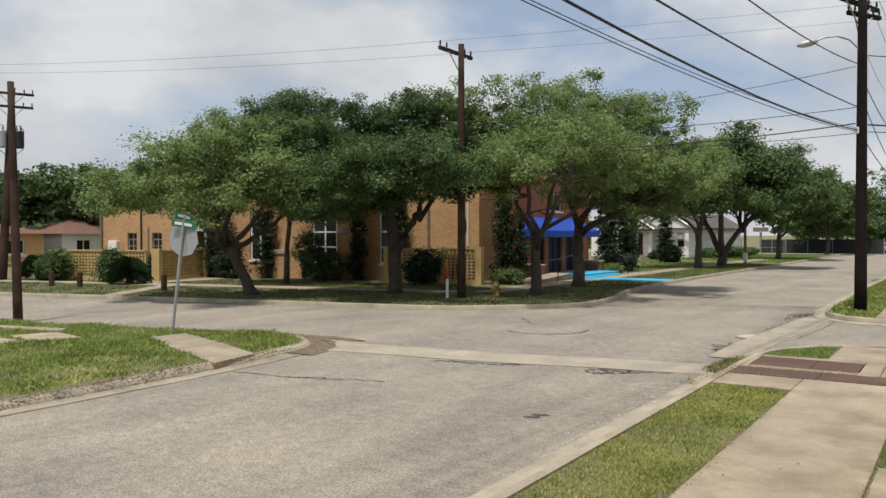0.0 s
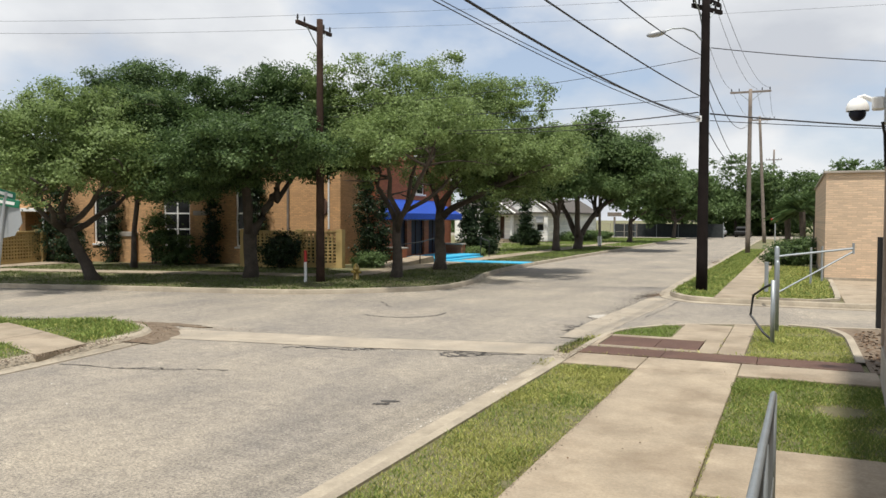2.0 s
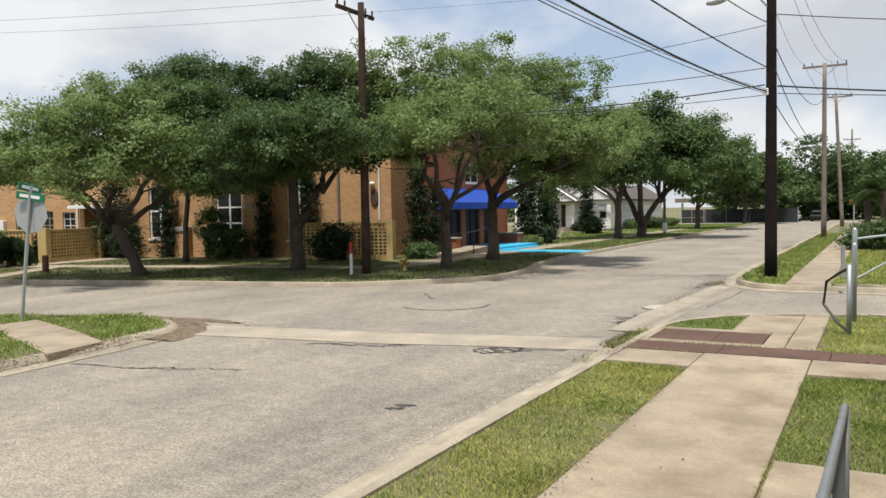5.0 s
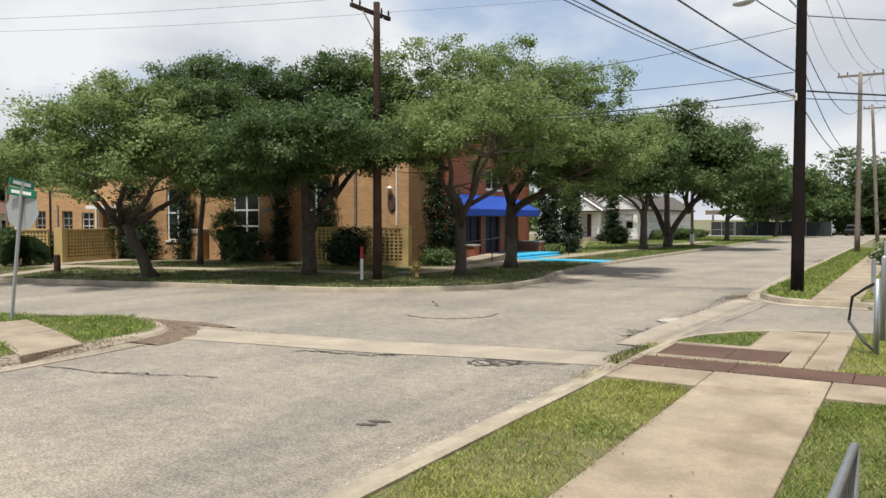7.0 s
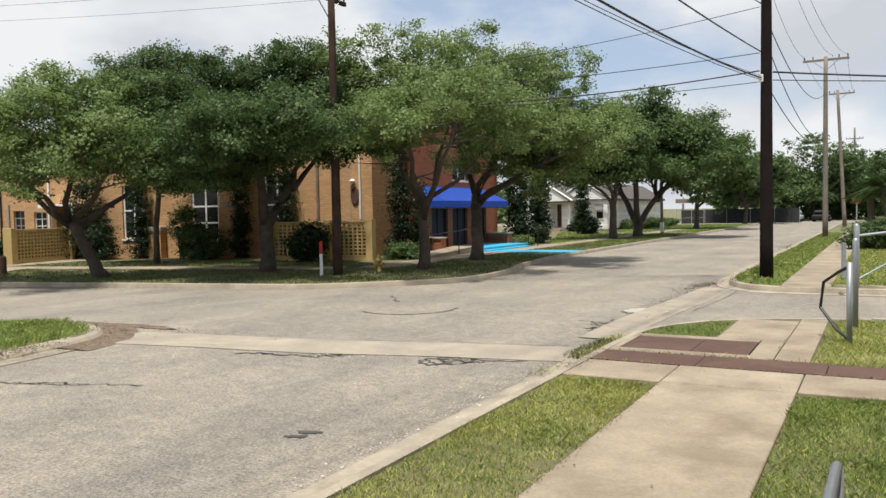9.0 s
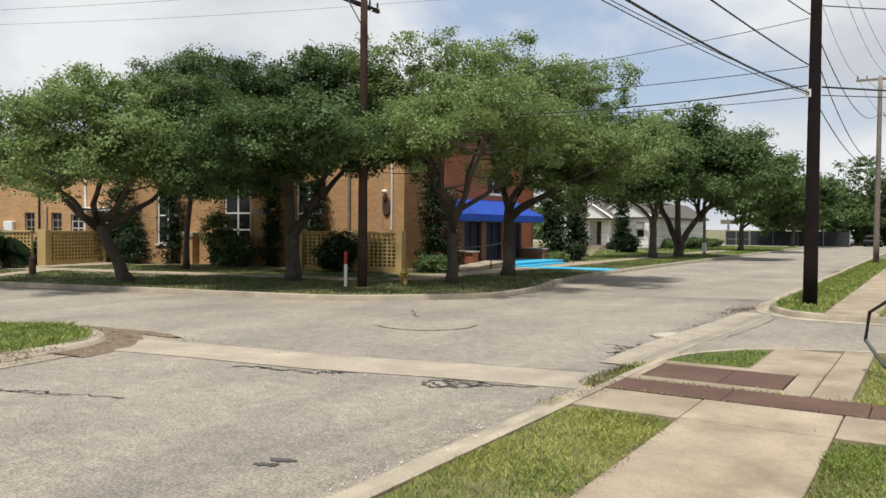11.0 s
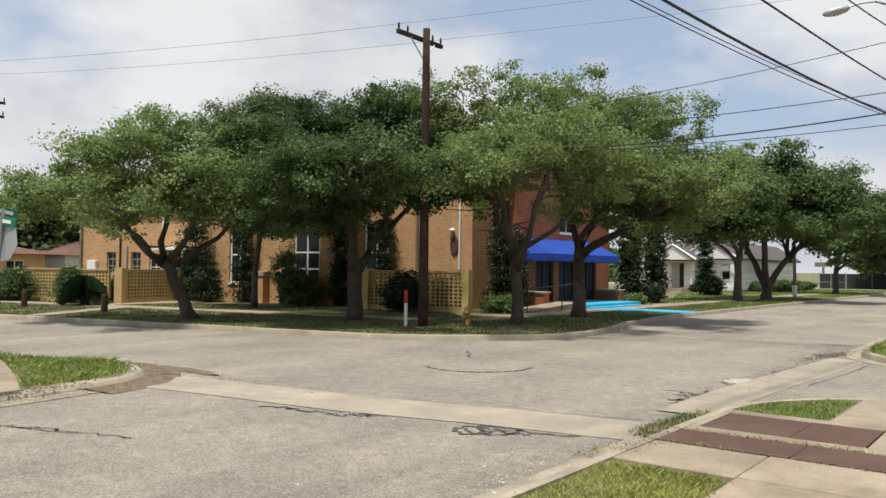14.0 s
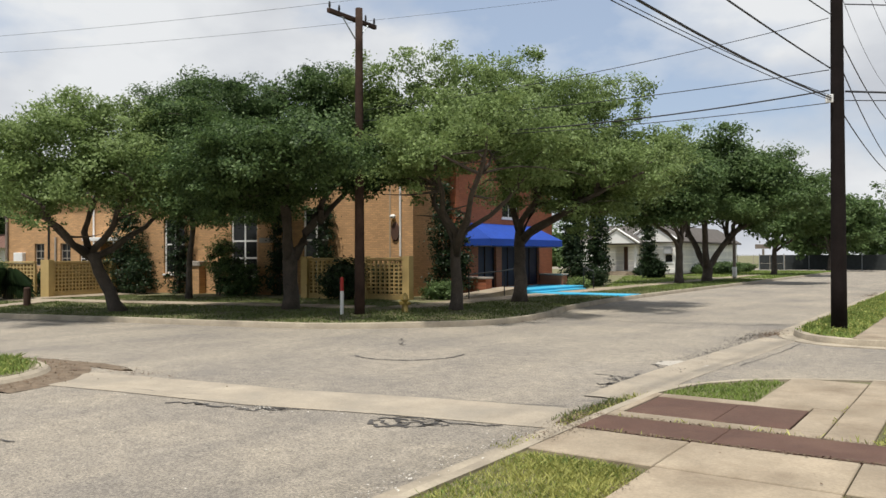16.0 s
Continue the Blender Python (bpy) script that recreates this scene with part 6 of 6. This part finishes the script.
def grass(label, poly, density, height, width, mat, z=0.115, ragged=0.06, bald=(), patchy=0.35, keep_out=()):
    """Blades over a plan polygon; bald: (x, y, r) bare spots."""
    xs, ys = [p[0] for p in poly], [p[1] for p in poly]
    area = (max(xs) - min(xs)) * (max(ys) - min(ys))
    n = int(area * density)
    px, py = rng.uniform(min(xs), max(xs), n), rng.uniform(min(ys), max(ys), n)
    keep = inside(px + rng.normal(0, ragged, n), py + rng.normal(0, ragged, n), poly)
    for x, y, r in bald:
        keep &= ((px - x) ** 2 + (py - y) ** 2) > (r * rng.uniform(0.6, 1.3, n)) ** 2
    for q in keep_out:
        keep &= ~inside(px, py, q)
    cell = np.array([noise.noise((x * 1.3, y * 1.3, 4.0)) for x, y in zip(px[::1], py[::1])]) if n < 40000 else np.sin(px * 2.1 + np.sin(py * 1.7)) * np.sin(py * 1.3 + np.cos(px * 0.9))
    keep &= rng.random(n) < 1 - patchy * np.clip(0.5 - cell, 0, 1)
    px, py, cell = px[keep], py[keep], cell[keep]
    n = len(px)
    h = height * rng.uniform(0.5, 1.3, n) * (1 + 0.5 * np.clip(cell, -0.6, 1))
    a = rng.uniform(0, 2 * np.pi, n)
    bx, by = np.cos(a) * width * rng.uniform(0.6, 1.4, n), np.sin(a) * width * rng.uniform(0.6, 1.4, n)
    lx, ly = rng.normal(0, 0.55, n) * h, rng.normal(0, 0.55, n) * h
    z0 = np.full(n, z - 0.004)
    v = np.stack([np.stack([px - bx, py - by, z0], 1), np.stack([px + bx, py + by, z0], 1), np.stack([px + bx * 0.7 + lx * 0.45, py + by * 0.7 + ly * 0.45, z0 + h * 0.6], 1), np.stack([px + lx, py + ly, z0 + h], 1)], 1)
    me = bpy.data.meshes.new("grass")
    me.vertices.add(4 * n)
    me.vertices.foreach_set("co", v.astype(np.float32).ravel())
    me.loops.add(4 * n)
    me.loops.foreach_set("vertex_index", np.arange(4 * n, dtype=np.int32))
    me.polygons.add(n)
    me.polygons.foreach_set("loop_start", np.arange(0, 4 * n, 4, dtype=np.int32))
    me.materials.append(mat)
    me.update(calc_edges=True)
    return tagged(new("grass", me), label, "grass", kind="stuff")


strip = [(-3.2, -2), (-2.12, -2), (-2.12, 11.7), (-2.2, 11.85), (-3.1, 11.85), (-3.2, 11.6)]
grass("sunlit dry green verge grass", strip, 4600, 0.036, 0.004, GRASS_DRY, bald=((-2.2, 8.9, 0.12), (-2.17, 6.6, 0.1)))
grass("sunlit dry green verge grass", strip, 1900, 0.042, 0.0045, GRASS_GREEN, patchy=0.9)
lawn = [(-0.8, 8.47), (0.9, 8.47), (0.93, 11.92), (-0.78, 11.92)]
grass("green lawn beside the brick wall", lawn, 4200, 0.045, 0.0045, GRASS_GREEN, bald=((0.38, 10.4, 0.36), (0.75, 9.6, 0.25)))
grass("green lawn beside the brick wall", lawn, 1500, 0.04, 0.0045, GRASS_DRY, bald=((0.38, 10.4, 0.3),))
grass("green lawn below the path slab", [(-0.79, 2.0), (-0.22, 2.0), (-0.22, 6.94), (-0.79, 6.94)], 2200, 0.05, 0.006, GRASS_DRY)
grass("dry mown grass of the kerbed island", [(-0.79, 13.58), (0.74, 13.58), (0.7, 16.4), (0.3, 17.5), (-0.3, 17.65), (-0.75, 17.5)], 2600, 0.04, 0.005, GRASS_DRY)
grass("dry mown grass of the kerbed island", [(-0.79, 13.58), (0.74, 13.58), (0.7, 16.4), (0.3, 17.5), (-0.3, 17.65), (-0.75, 17.5)], 800, 0.05, 0.005, GRASS_GREEN, patchy=0.8)
grass("small tuft of verge grass at the kerb", [(-3.15, 15.12), (-2.12, 15.12), (-2.12, 16.9), (-2.4, 16.85), (-2.95, 16.1)], 2200, 0.045, 0.006, GRASS_GREEN)
grass("weeds in the gutter", [(-3.72, 13.4), (-3.38, 13.4), (-3.34, 15.6), (-3.6, 15.4)], 900, 0.05, 0.007, GRASS_DRY, 0.02)
grass("weeds in the gutter", [(-3.75, 12.2), (-3.5, 12.2), (-3.52, 12.9), (-3.75, 12.8)], 900, 0.03, 0.006, GRASS_DRY, 0.02)
ne = [(-3.45, 26), (-3.3, 24.2), (-2.5, 23.35), (-2.12, 23.3), (-2.12, 62), (-3.45, 62)]
grass("green verge beyond the driveway", ne, 420, 0.07, 0.018, GRASS_GREEN)
grass("green verge beyond the driveway", ne, 260, 0.06, 0.016, GRASS_DRY)
grass("grass island behind the gate", [(-1.03, 23.35), (0.3, 23.35), (0.85, 24.0), (0.9, 31.2), (0.7, 38), (-1.03, 44)], 500, 0.08, 0.016, GRASS_DRY)
grass("grass island behind the gate", [(-1.03, 23.35), (0.3, 23.35), (0.85, 24.0), (0.9, 31.2), (0.7, 38), (-1.03, 44)], 350, 0.08, 0.016, GRASS_GREEN)
sw = [(-10.72, 2), (-10.98, 8.5), (-11.1, 10.6), (-11.45, 12.0), (-12.2, 12.6), (-13.0, 12.8), (-15.4, 12.05), (-24, 9.9), (-24, 2)]
paths = ([(-10.3, 9.2), (-10.6, 10.3), (-12.6, 11.0), (-14.4, 11.6), (-14.5, 10.7), (-12.5, 9.9)], [(-15.9, 9.0), (-15.6, 9.95), (-17.0, 10.2), (-17.3, 9.3)], [(-15.9, 8.3), (-15.92, 8.98), (-18.4, 9.0), (-18.6, 8.2)], [(-17.1, 10.3), (-17.4, 10.7), (-20, 10.1), (-19.9, 9.5)])
grass("lush green corner lawn with bare spots", sw, 1150, 0.065, 0.0085, GRASS_GREEN, ragged=0.12, bald=((-11.8, 7.4, 0.55), (-11.0, 5.6, 0.45), (-11.2, 8.3, 0.35), (-11.0, 7.0, 0.4), (-11.3, 4.4, 0.4), (-12.6, 8.6, 0.35)), keep_out=paths)
grass("lush green corner lawn with bare spots", sw, 420, 0.055, 0.008, GRASS_DRY, keep_out=paths)
nw = [(-40, 14.0), (-25.3, 17.6), (-19.9, 18.95), (-14.6, 20.05), (-12.6, 20.9), (-10.7, 23.2), (-10.4, 25), (-11.25, 29.6), (-11.9, 36), (-11.95, 60), (-14.6, 60), (-14.6, 27), (-19, 29.5), (-33, 26), (-42, 20.5)]
# these blades are coloured darker to stand for the tree shade
grass("shaded lawn under the street trees", nw, 190, 0.05, 0.02, GRASS_WEEDY_SHADED, ragged=0.1, keep_out=([(-46, 17.95), (-15, 25.3), (-15, 26.5), (-46, 19.2)], [(-26.3, 17.3), (-25.5, 17.5), (-28.4, 22.2), (-29.2, 22.0)], [(-31.5, 22.6), (-30.6, 22.8), (-30.8, 28.6), (-33.0, 28.0)], [(-15.74, 36.3), (-11.75, 36.3), (-11.75, 37.9), (-15.74, 37.9)],))
grass("sunny lawn before the white house", [(-12, 60), (-12, 95), (-20, 95), (-24, 68), (-17, 47), (-16, 44), (-12, 44)], 60, 0.05, 0.05, GRASS_GREEN, ragged=0.1)


def flat_bits(name, label, pts, size, mat, category):
    """Small flat flakes: leaves, chips of stone."""
    p = np.array(pts, float)
    n = rng.normal(size=p.shape) * 0.25 + np.array([0, 0, 1])
    n /= np.linalg.norm(n, axis=1, keepdims=True)
    host = thing(name, *p[0], label, category, kind="stuff")
    leaf_mesh("flakes", p, n, size, mat, host, 0.7)
    return host


LITTER = material("dry_leaf_litter", (0.13, 0.08, 0.045), 0.9, spread=0.4, by_island=0.4, bump=0)
CHIP = material("pale_stone_chips", (0.55, 0.52, 0.46), 0.9, spread=0.2, by_island=0.2, bump=0)
silt = smooth_line([(-10.95, 11.2), (-11.22, 12.05), (-11.92, 12.75), (-12.9, 13.02), (-14.1, 12.72)])
tagged(mesh_object("silt_bed", ribbon(silt, [(-0.58, 0.008), (-0.4, 0.022), (-0.2, 0.032), (-0.01, 0.04)]), DIRT), "brown silt washed against the corner kerb", "dirt", kind="structure")
pts = []
for _ in range(700):
    a = random.choice(offset_line(silt, -abs(random.gauss(0.25, 0.2))))
    pts.append((a[0] + random.gauss(0, 0.1), a[1] + random.gauss(0, 0.1), 0.036 + random.uniform(0, 0.008)))
for _ in range(140):
    pts.append((-11.2 + abs(random.gauss(0, 0.9)), 13.35 + random.gauss(0, 0.12), 0.012 + random.uniform(0, 0.006)))
flat_bits("leaf_litter", "brown dry leaf litter washed into the corner gutter", pts, 0.013, LITTER, "leaf litter")
flat_bits("leaf_litter", "dry leaves on the dirt bed by the wall", [(random.uniform(0.9, 1.4), random.uniform(13, 17.5), 0.135) for _ in range(350)], 0.035, LITTER, "leaf litter")
flat_bits("stone_chips", "pale stone chips scattered along the gutter", [(-3.7 - abs(random.gauss(0, 0.12)), random.uniform(8, 13), 0.022) for _ in range(150)] + [(random.uniform(-10, -4), random.uniform(5, 13), 0.008) for _ in range(60)] + [(random.gauss(-6.85, 0.25), random.gauss(12.4, 0.12), 0.01) for _ in range(90)] + [(random.gauss(-3.75, 0.2), random.gauss(10.9, 0.9), 0.02) for _ in range(80)], 0.0105, CHIP, "gravel")
flat_bits("dry_leaves", "few dry leaves lying on the pavement", [(random.uniform(-2.0, -0.9), random.uniform(4, 12.6), 0.16) for _ in range(12)], 0.014, LITTER, "leaf litter")
flat_bits("soil_edge", "dark soil crumbs along the pavement edge", [(-2.13 + random.gauss(0.02, 0.035), random.uniform(2, 11.8), 0.153 + random.uniform(0, 0.006)) for _ in range(1200)], 0.008, DIRT, "soil")

CRACK = material("tar_filled_crack", (0.07, 0.064, 0.058), 0.85, spread=0.3, fine=40, bump=0.2)
PATCH = material("pale_patch", (0.42, 0.385, 0.33), 0.92, spread=0.2, scale=2, fine=40, bump=0.4)


def crack(label, pts, width=0.03, wob=0.06, sub=6):
    line = []
    for a, b in zip(pts, pts[1:]):
        for i in range(sub):
            q = Vector(a).lerp(Vector(b), i / sub)
            line.append((q.x + random.gauss(0, wob), q.y + random.gauss(0, wob)))
    line.append(pts[-1])
    bm = bmesh.new()
    prev = None
    for i, (p, l, r) in enumerate(zip(line, offset_line(line, 0.5), offset_line(line, -0.5))):
        w = width * random.uniform(0.35, 1.3)
        a = bm.verts.new((p[0] + (l[0] - p[0]) * w, p[1] + (l[1] - p[1]) * w, 0.0085))
        b = bm.verts.new((p[0] + (r[0] - p[0]) * w, p[1] + (r[1] - p[1]) * w, 0.0085))
        if prev:
            bm.faces.new((prev[0], prev[1], b, a))
        prev = (a, b)
    return tagged(mesh_object("road_crack", bm, CRACK), label, "crack", "cracks in the road", kind="structure")


ring_pts = [(-8.6 + 1.0 * math.cos(a), 17.55 + 1.0 * math.sin(a)) for a in np.linspace(-2.2, 0.4, 14)]
crack("dark arc-shaped trench seam in the asphalt", ring_pts, 0.05, 0.012, 3)
crack("thin dark crack in the asphalt", [(-10.3, 19.5), (-9.8, 18.9), (-9.45, 18.4)], 0.03)
crack("tar-sealed wandering crack", [(-5.42, 12.65), (-5.1, 12.5), (-5.0, 12.62), (-5.25, 12.78), (-4.95, 12.85), (-4.8, 12.7), (-4.6, 12.85)], 0.045, 0.025)
crack("tar-sealed wandering crack", [(-5.1, 12.6), (-4.85, 12.95), (-4.5, 12.95), (-4.12, 13.12)], 0.03, 0.025)
crack("rough crack across the lane", [(-7.2, 12.25), (-6.95, 12.35), (-6.75, 12.55), (-6.5, 12.6)], 0.05, 0.04)
crack("rough crack across the lane", [(-7.05, 12.45), (-6.8, 12.4), (-6.6, 12.5)], 0.04, 0.04)
crack("long crack near the left kerb", [(-10.3, 9.3), (-9.5, 9.4), (-8.9, 9.5), (-8.62, 9.58), (-8.1, 9.85), (-7.65, 9.98)], 0.03, 0.03)
crack("long crack near the left kerb", [(-9.2, 9.4), (-8.9, 9.6), (-8.6, 9.68), (-8.3, 9.75)], 0.035, 0.03)
crack("dark joint beside the drainage strip", [(-8.0, 13.5), (-5.6, 14.0), (-4.0, 14.45)], 0.014, 0.015)
for x, y, r in ((-4.58, 9.21, 0.11), (-4.62, 9.05, 0.09)):
    crack("small dark patched hole in the asphalt", [(x - r, y - 0.03), (x, y), (x + r, y + 0.04)], 0.085, 0.012, 3)
for k in range(4):
    a = 1.57 * k
    crack("broken seam round a sunken manhole", [(-4.05 + 0.34 * math.cos(a + q), 18.5 + 0.34 * math.sin(a + q)) for q in (0, 0.5, 1.0, 1.4)], 0.05, 0.03, 3)

bm = ribbon(smooth_line([(-3.62, 15.2), (-3.66, 16.4), (-3.62, 18.2), (-3.5, 20.6), (-3.42, 22.4), (-3.36, 23.6)]), [(-0.22, 0.004), (-0.2, 0.012), (0.0, 0.01), (0.3, 0.016), (0.5, 0.017), (0.52, 0.004)])
tagged(mesh_object("gutter_crossing", bm, VALLEY), "pale sandy concrete gutter strip across the driveway mouth", "gutter", kind="structure")
crack("dark seam along the gutter strip", [(-3.83, 16.0), (-3.88, 18.0), (-3.76, 20.4), (-3.64, 23.2)], 0.03, 0.035)
crack("dark seam along the gutter strip", [(-3.2, 19.0), (-3.05, 21.0), (-2.98, 22.9)], 0.022, 0.012)
for a, b in (((-4.35, 16.1), (-3.95, 16.6)), ((-4.5, 16.6), (-4.0, 17.1)), ((-4.3, 17.3), (-4.05, 16.4)), ((-4.7, 17.0), (-4.2, 16.9)), ((-4.1, 15.8), (-4.4, 16.8))):
    crack("broken edge of the asphalt", [a, ((a[0] + b[0]) / 2 + 0.05, (a[1] + b[1]) / 2 - 0.06), b], 0.04, 0.05)
crack("tar-sealed wandering crack", [(-5.45, 12.6), (-5.18, 12.38), (-4.95, 12.5), (-4.75, 12.75), (-4.85, 13.05), (-5.2, 12.95), (-5.42, 12.7)], 0.05, 0.03)
crack("rough crack across the lane", [(-8.1, 12.1), (-7.8, 12.25), (-7.5, 12.22), (-7.2, 12.3)], 0.06, 0.04)
crack("dark joint beside the drainage strip", [(-10.9, 12.2), (-9.3, 12.42), (-7.6, 12.7), (-6.2, 12.85), (-4.2, 13.02)], 0.018, 0.03)
crack("small dark patch on the drainage strip", [(-8.85, 12.9), (-8.7, 12.97), (-8.55, 13.0)], 0.07, 0.01, 3)


def worn_patch(label, x, y, rx, ry, mat, z=0.0125, rough=0.16):
    """A thin irregular patch lying on the road."""
    n = 26
    ring = [(x + rx * math.cos(2 * math.pi * k / n) * random.uniform(1 - rough, 1 + rough), y + ry * math.sin(2 * math.pi * k / n) * random.uniform(1 - rough, 1 + rough)) for k in range(n)]
    return tagged(mesh_object("road_patch", prism(ring, -0.005, z), mat), label, "patch", "patches on the road", kind="structure")


worn_patch("pale mortar patch round the sunken manhole", -4.02, 18.72, 0.4, 0.36, PATCH)
worn_patch("brown silt spread beyond the corner gutter", -12.0, 13.5, 0.75, 0.16, DIRT, 0.011, 0.35)
worn_patch("brown silt spread beyond the corner gutter", -11.3, 13.42, 0.35, 0.09, DIRT, 0.018, 0.4)
worn_patch("silt bank with weeds in the gutter", -3.6, 14.3, 0.2, 0.75, DIRT, 0.024, 0.3)
flat_bits("soil_crumbs", "bare soil crumbs spilling over the worn kerb", [(-10.42 - 0.035 * max(0, y - 5) + random.gauss(-0.12, 0.11), y, 0.128 + random.uniform(0, 0.004)) for y in (random.uniform(1.5, 11.2) for _ in range(2600))], 0.017, DIRT, "soil")
flat_bits("washed_grit", "dark washed grit on the asphalt by the kerb", [(random.gauss(-4.1, 0.16), random.gauss(23.9, 0.8), 0.012) for _ in range(900)] + [(random.gauss(-4.0, 0.14), random.gauss(20.2, 1.2), 0.012) for _ in range(700)], 0.014, CRACK, "gravel")
flat_bits("soil_stain", "soil and rust crumbs round the trench cover", [(random.uniform(-3.3, 0.8), 12.89 + random.gauss(0, 0.03), 0.156) for _ in range(700)] + [(random.uniform(-3.3, 0.8), 13.57 + random.gauss(0, 0.03), 0.156) for _ in range(700)] + [(-3.3 + random.gauss(0, 0.12), random.uniform(12.2, 13.6), 0.152) for _ in range(500)], 0.011, DIRT, "soil")
grass("weeds in the gutter", [(-3.82, 13.5), (-3.45, 13.5), (-3.42, 15.1), (-3.72, 15.0)], 1500, 0.04, 0.006, GRASS_WEEDY_SHADED, 0.035, 0.04, patchy=0.8)
grass("weeds along the trench cover", [(-3.1, 13.53), (0.7, 13.6), (0.7, 13.66), (-3.1, 13.6)], 700, 0.045, 0.006, GRASS_DRY, 0.15, 0.015, patchy=0.9)
grass("weeds along the trench cover", [(-3.2, 12.86), (-1.6, 12.87), (-1.6, 12.91), (-3.2, 12.91)], 500, 0.03, 0.005, GRASS_DRY, 0.15, 0.01, patchy=0.9)
grass("weeds in the slab joint", [(-1.24, 13.9), (-1.17, 13.9), (-1.17, 15.4), (-1.24, 15.4)], 600, 0.04, 0.006, GRASS_DRY, 0.145, 0.01, patchy=0.9)
grass("weeds in the slab joint", [(-0.84, 4), (-0.77, 4), (-0.77, 8.5), (-0.84, 8.5)], 900, 0.03, 0.005, GRASS_DRY, 0.14, 0.012, patchy=0.7)
pts = [(-3.8 + random.gauss(-0.05, 0.12), 24.4 + random.gauss(0, 0.5), 0.027) for _ in range(350)] + [(-3.85 + random.gauss(-0.1, 0.2), 44.5 + random.gauss(0, 1.2), 0.027) for _ in range(400)] + [(-10.35 + random.gauss(0.1, 0.12), 24.8 + random.gauss(0, 0.8), 0.02) for _ in range(300)]
flat_bits("gutter_silt", "dark silt and leaves settled in the gutters", pts, 0.018, LITTER, "leaf litter")
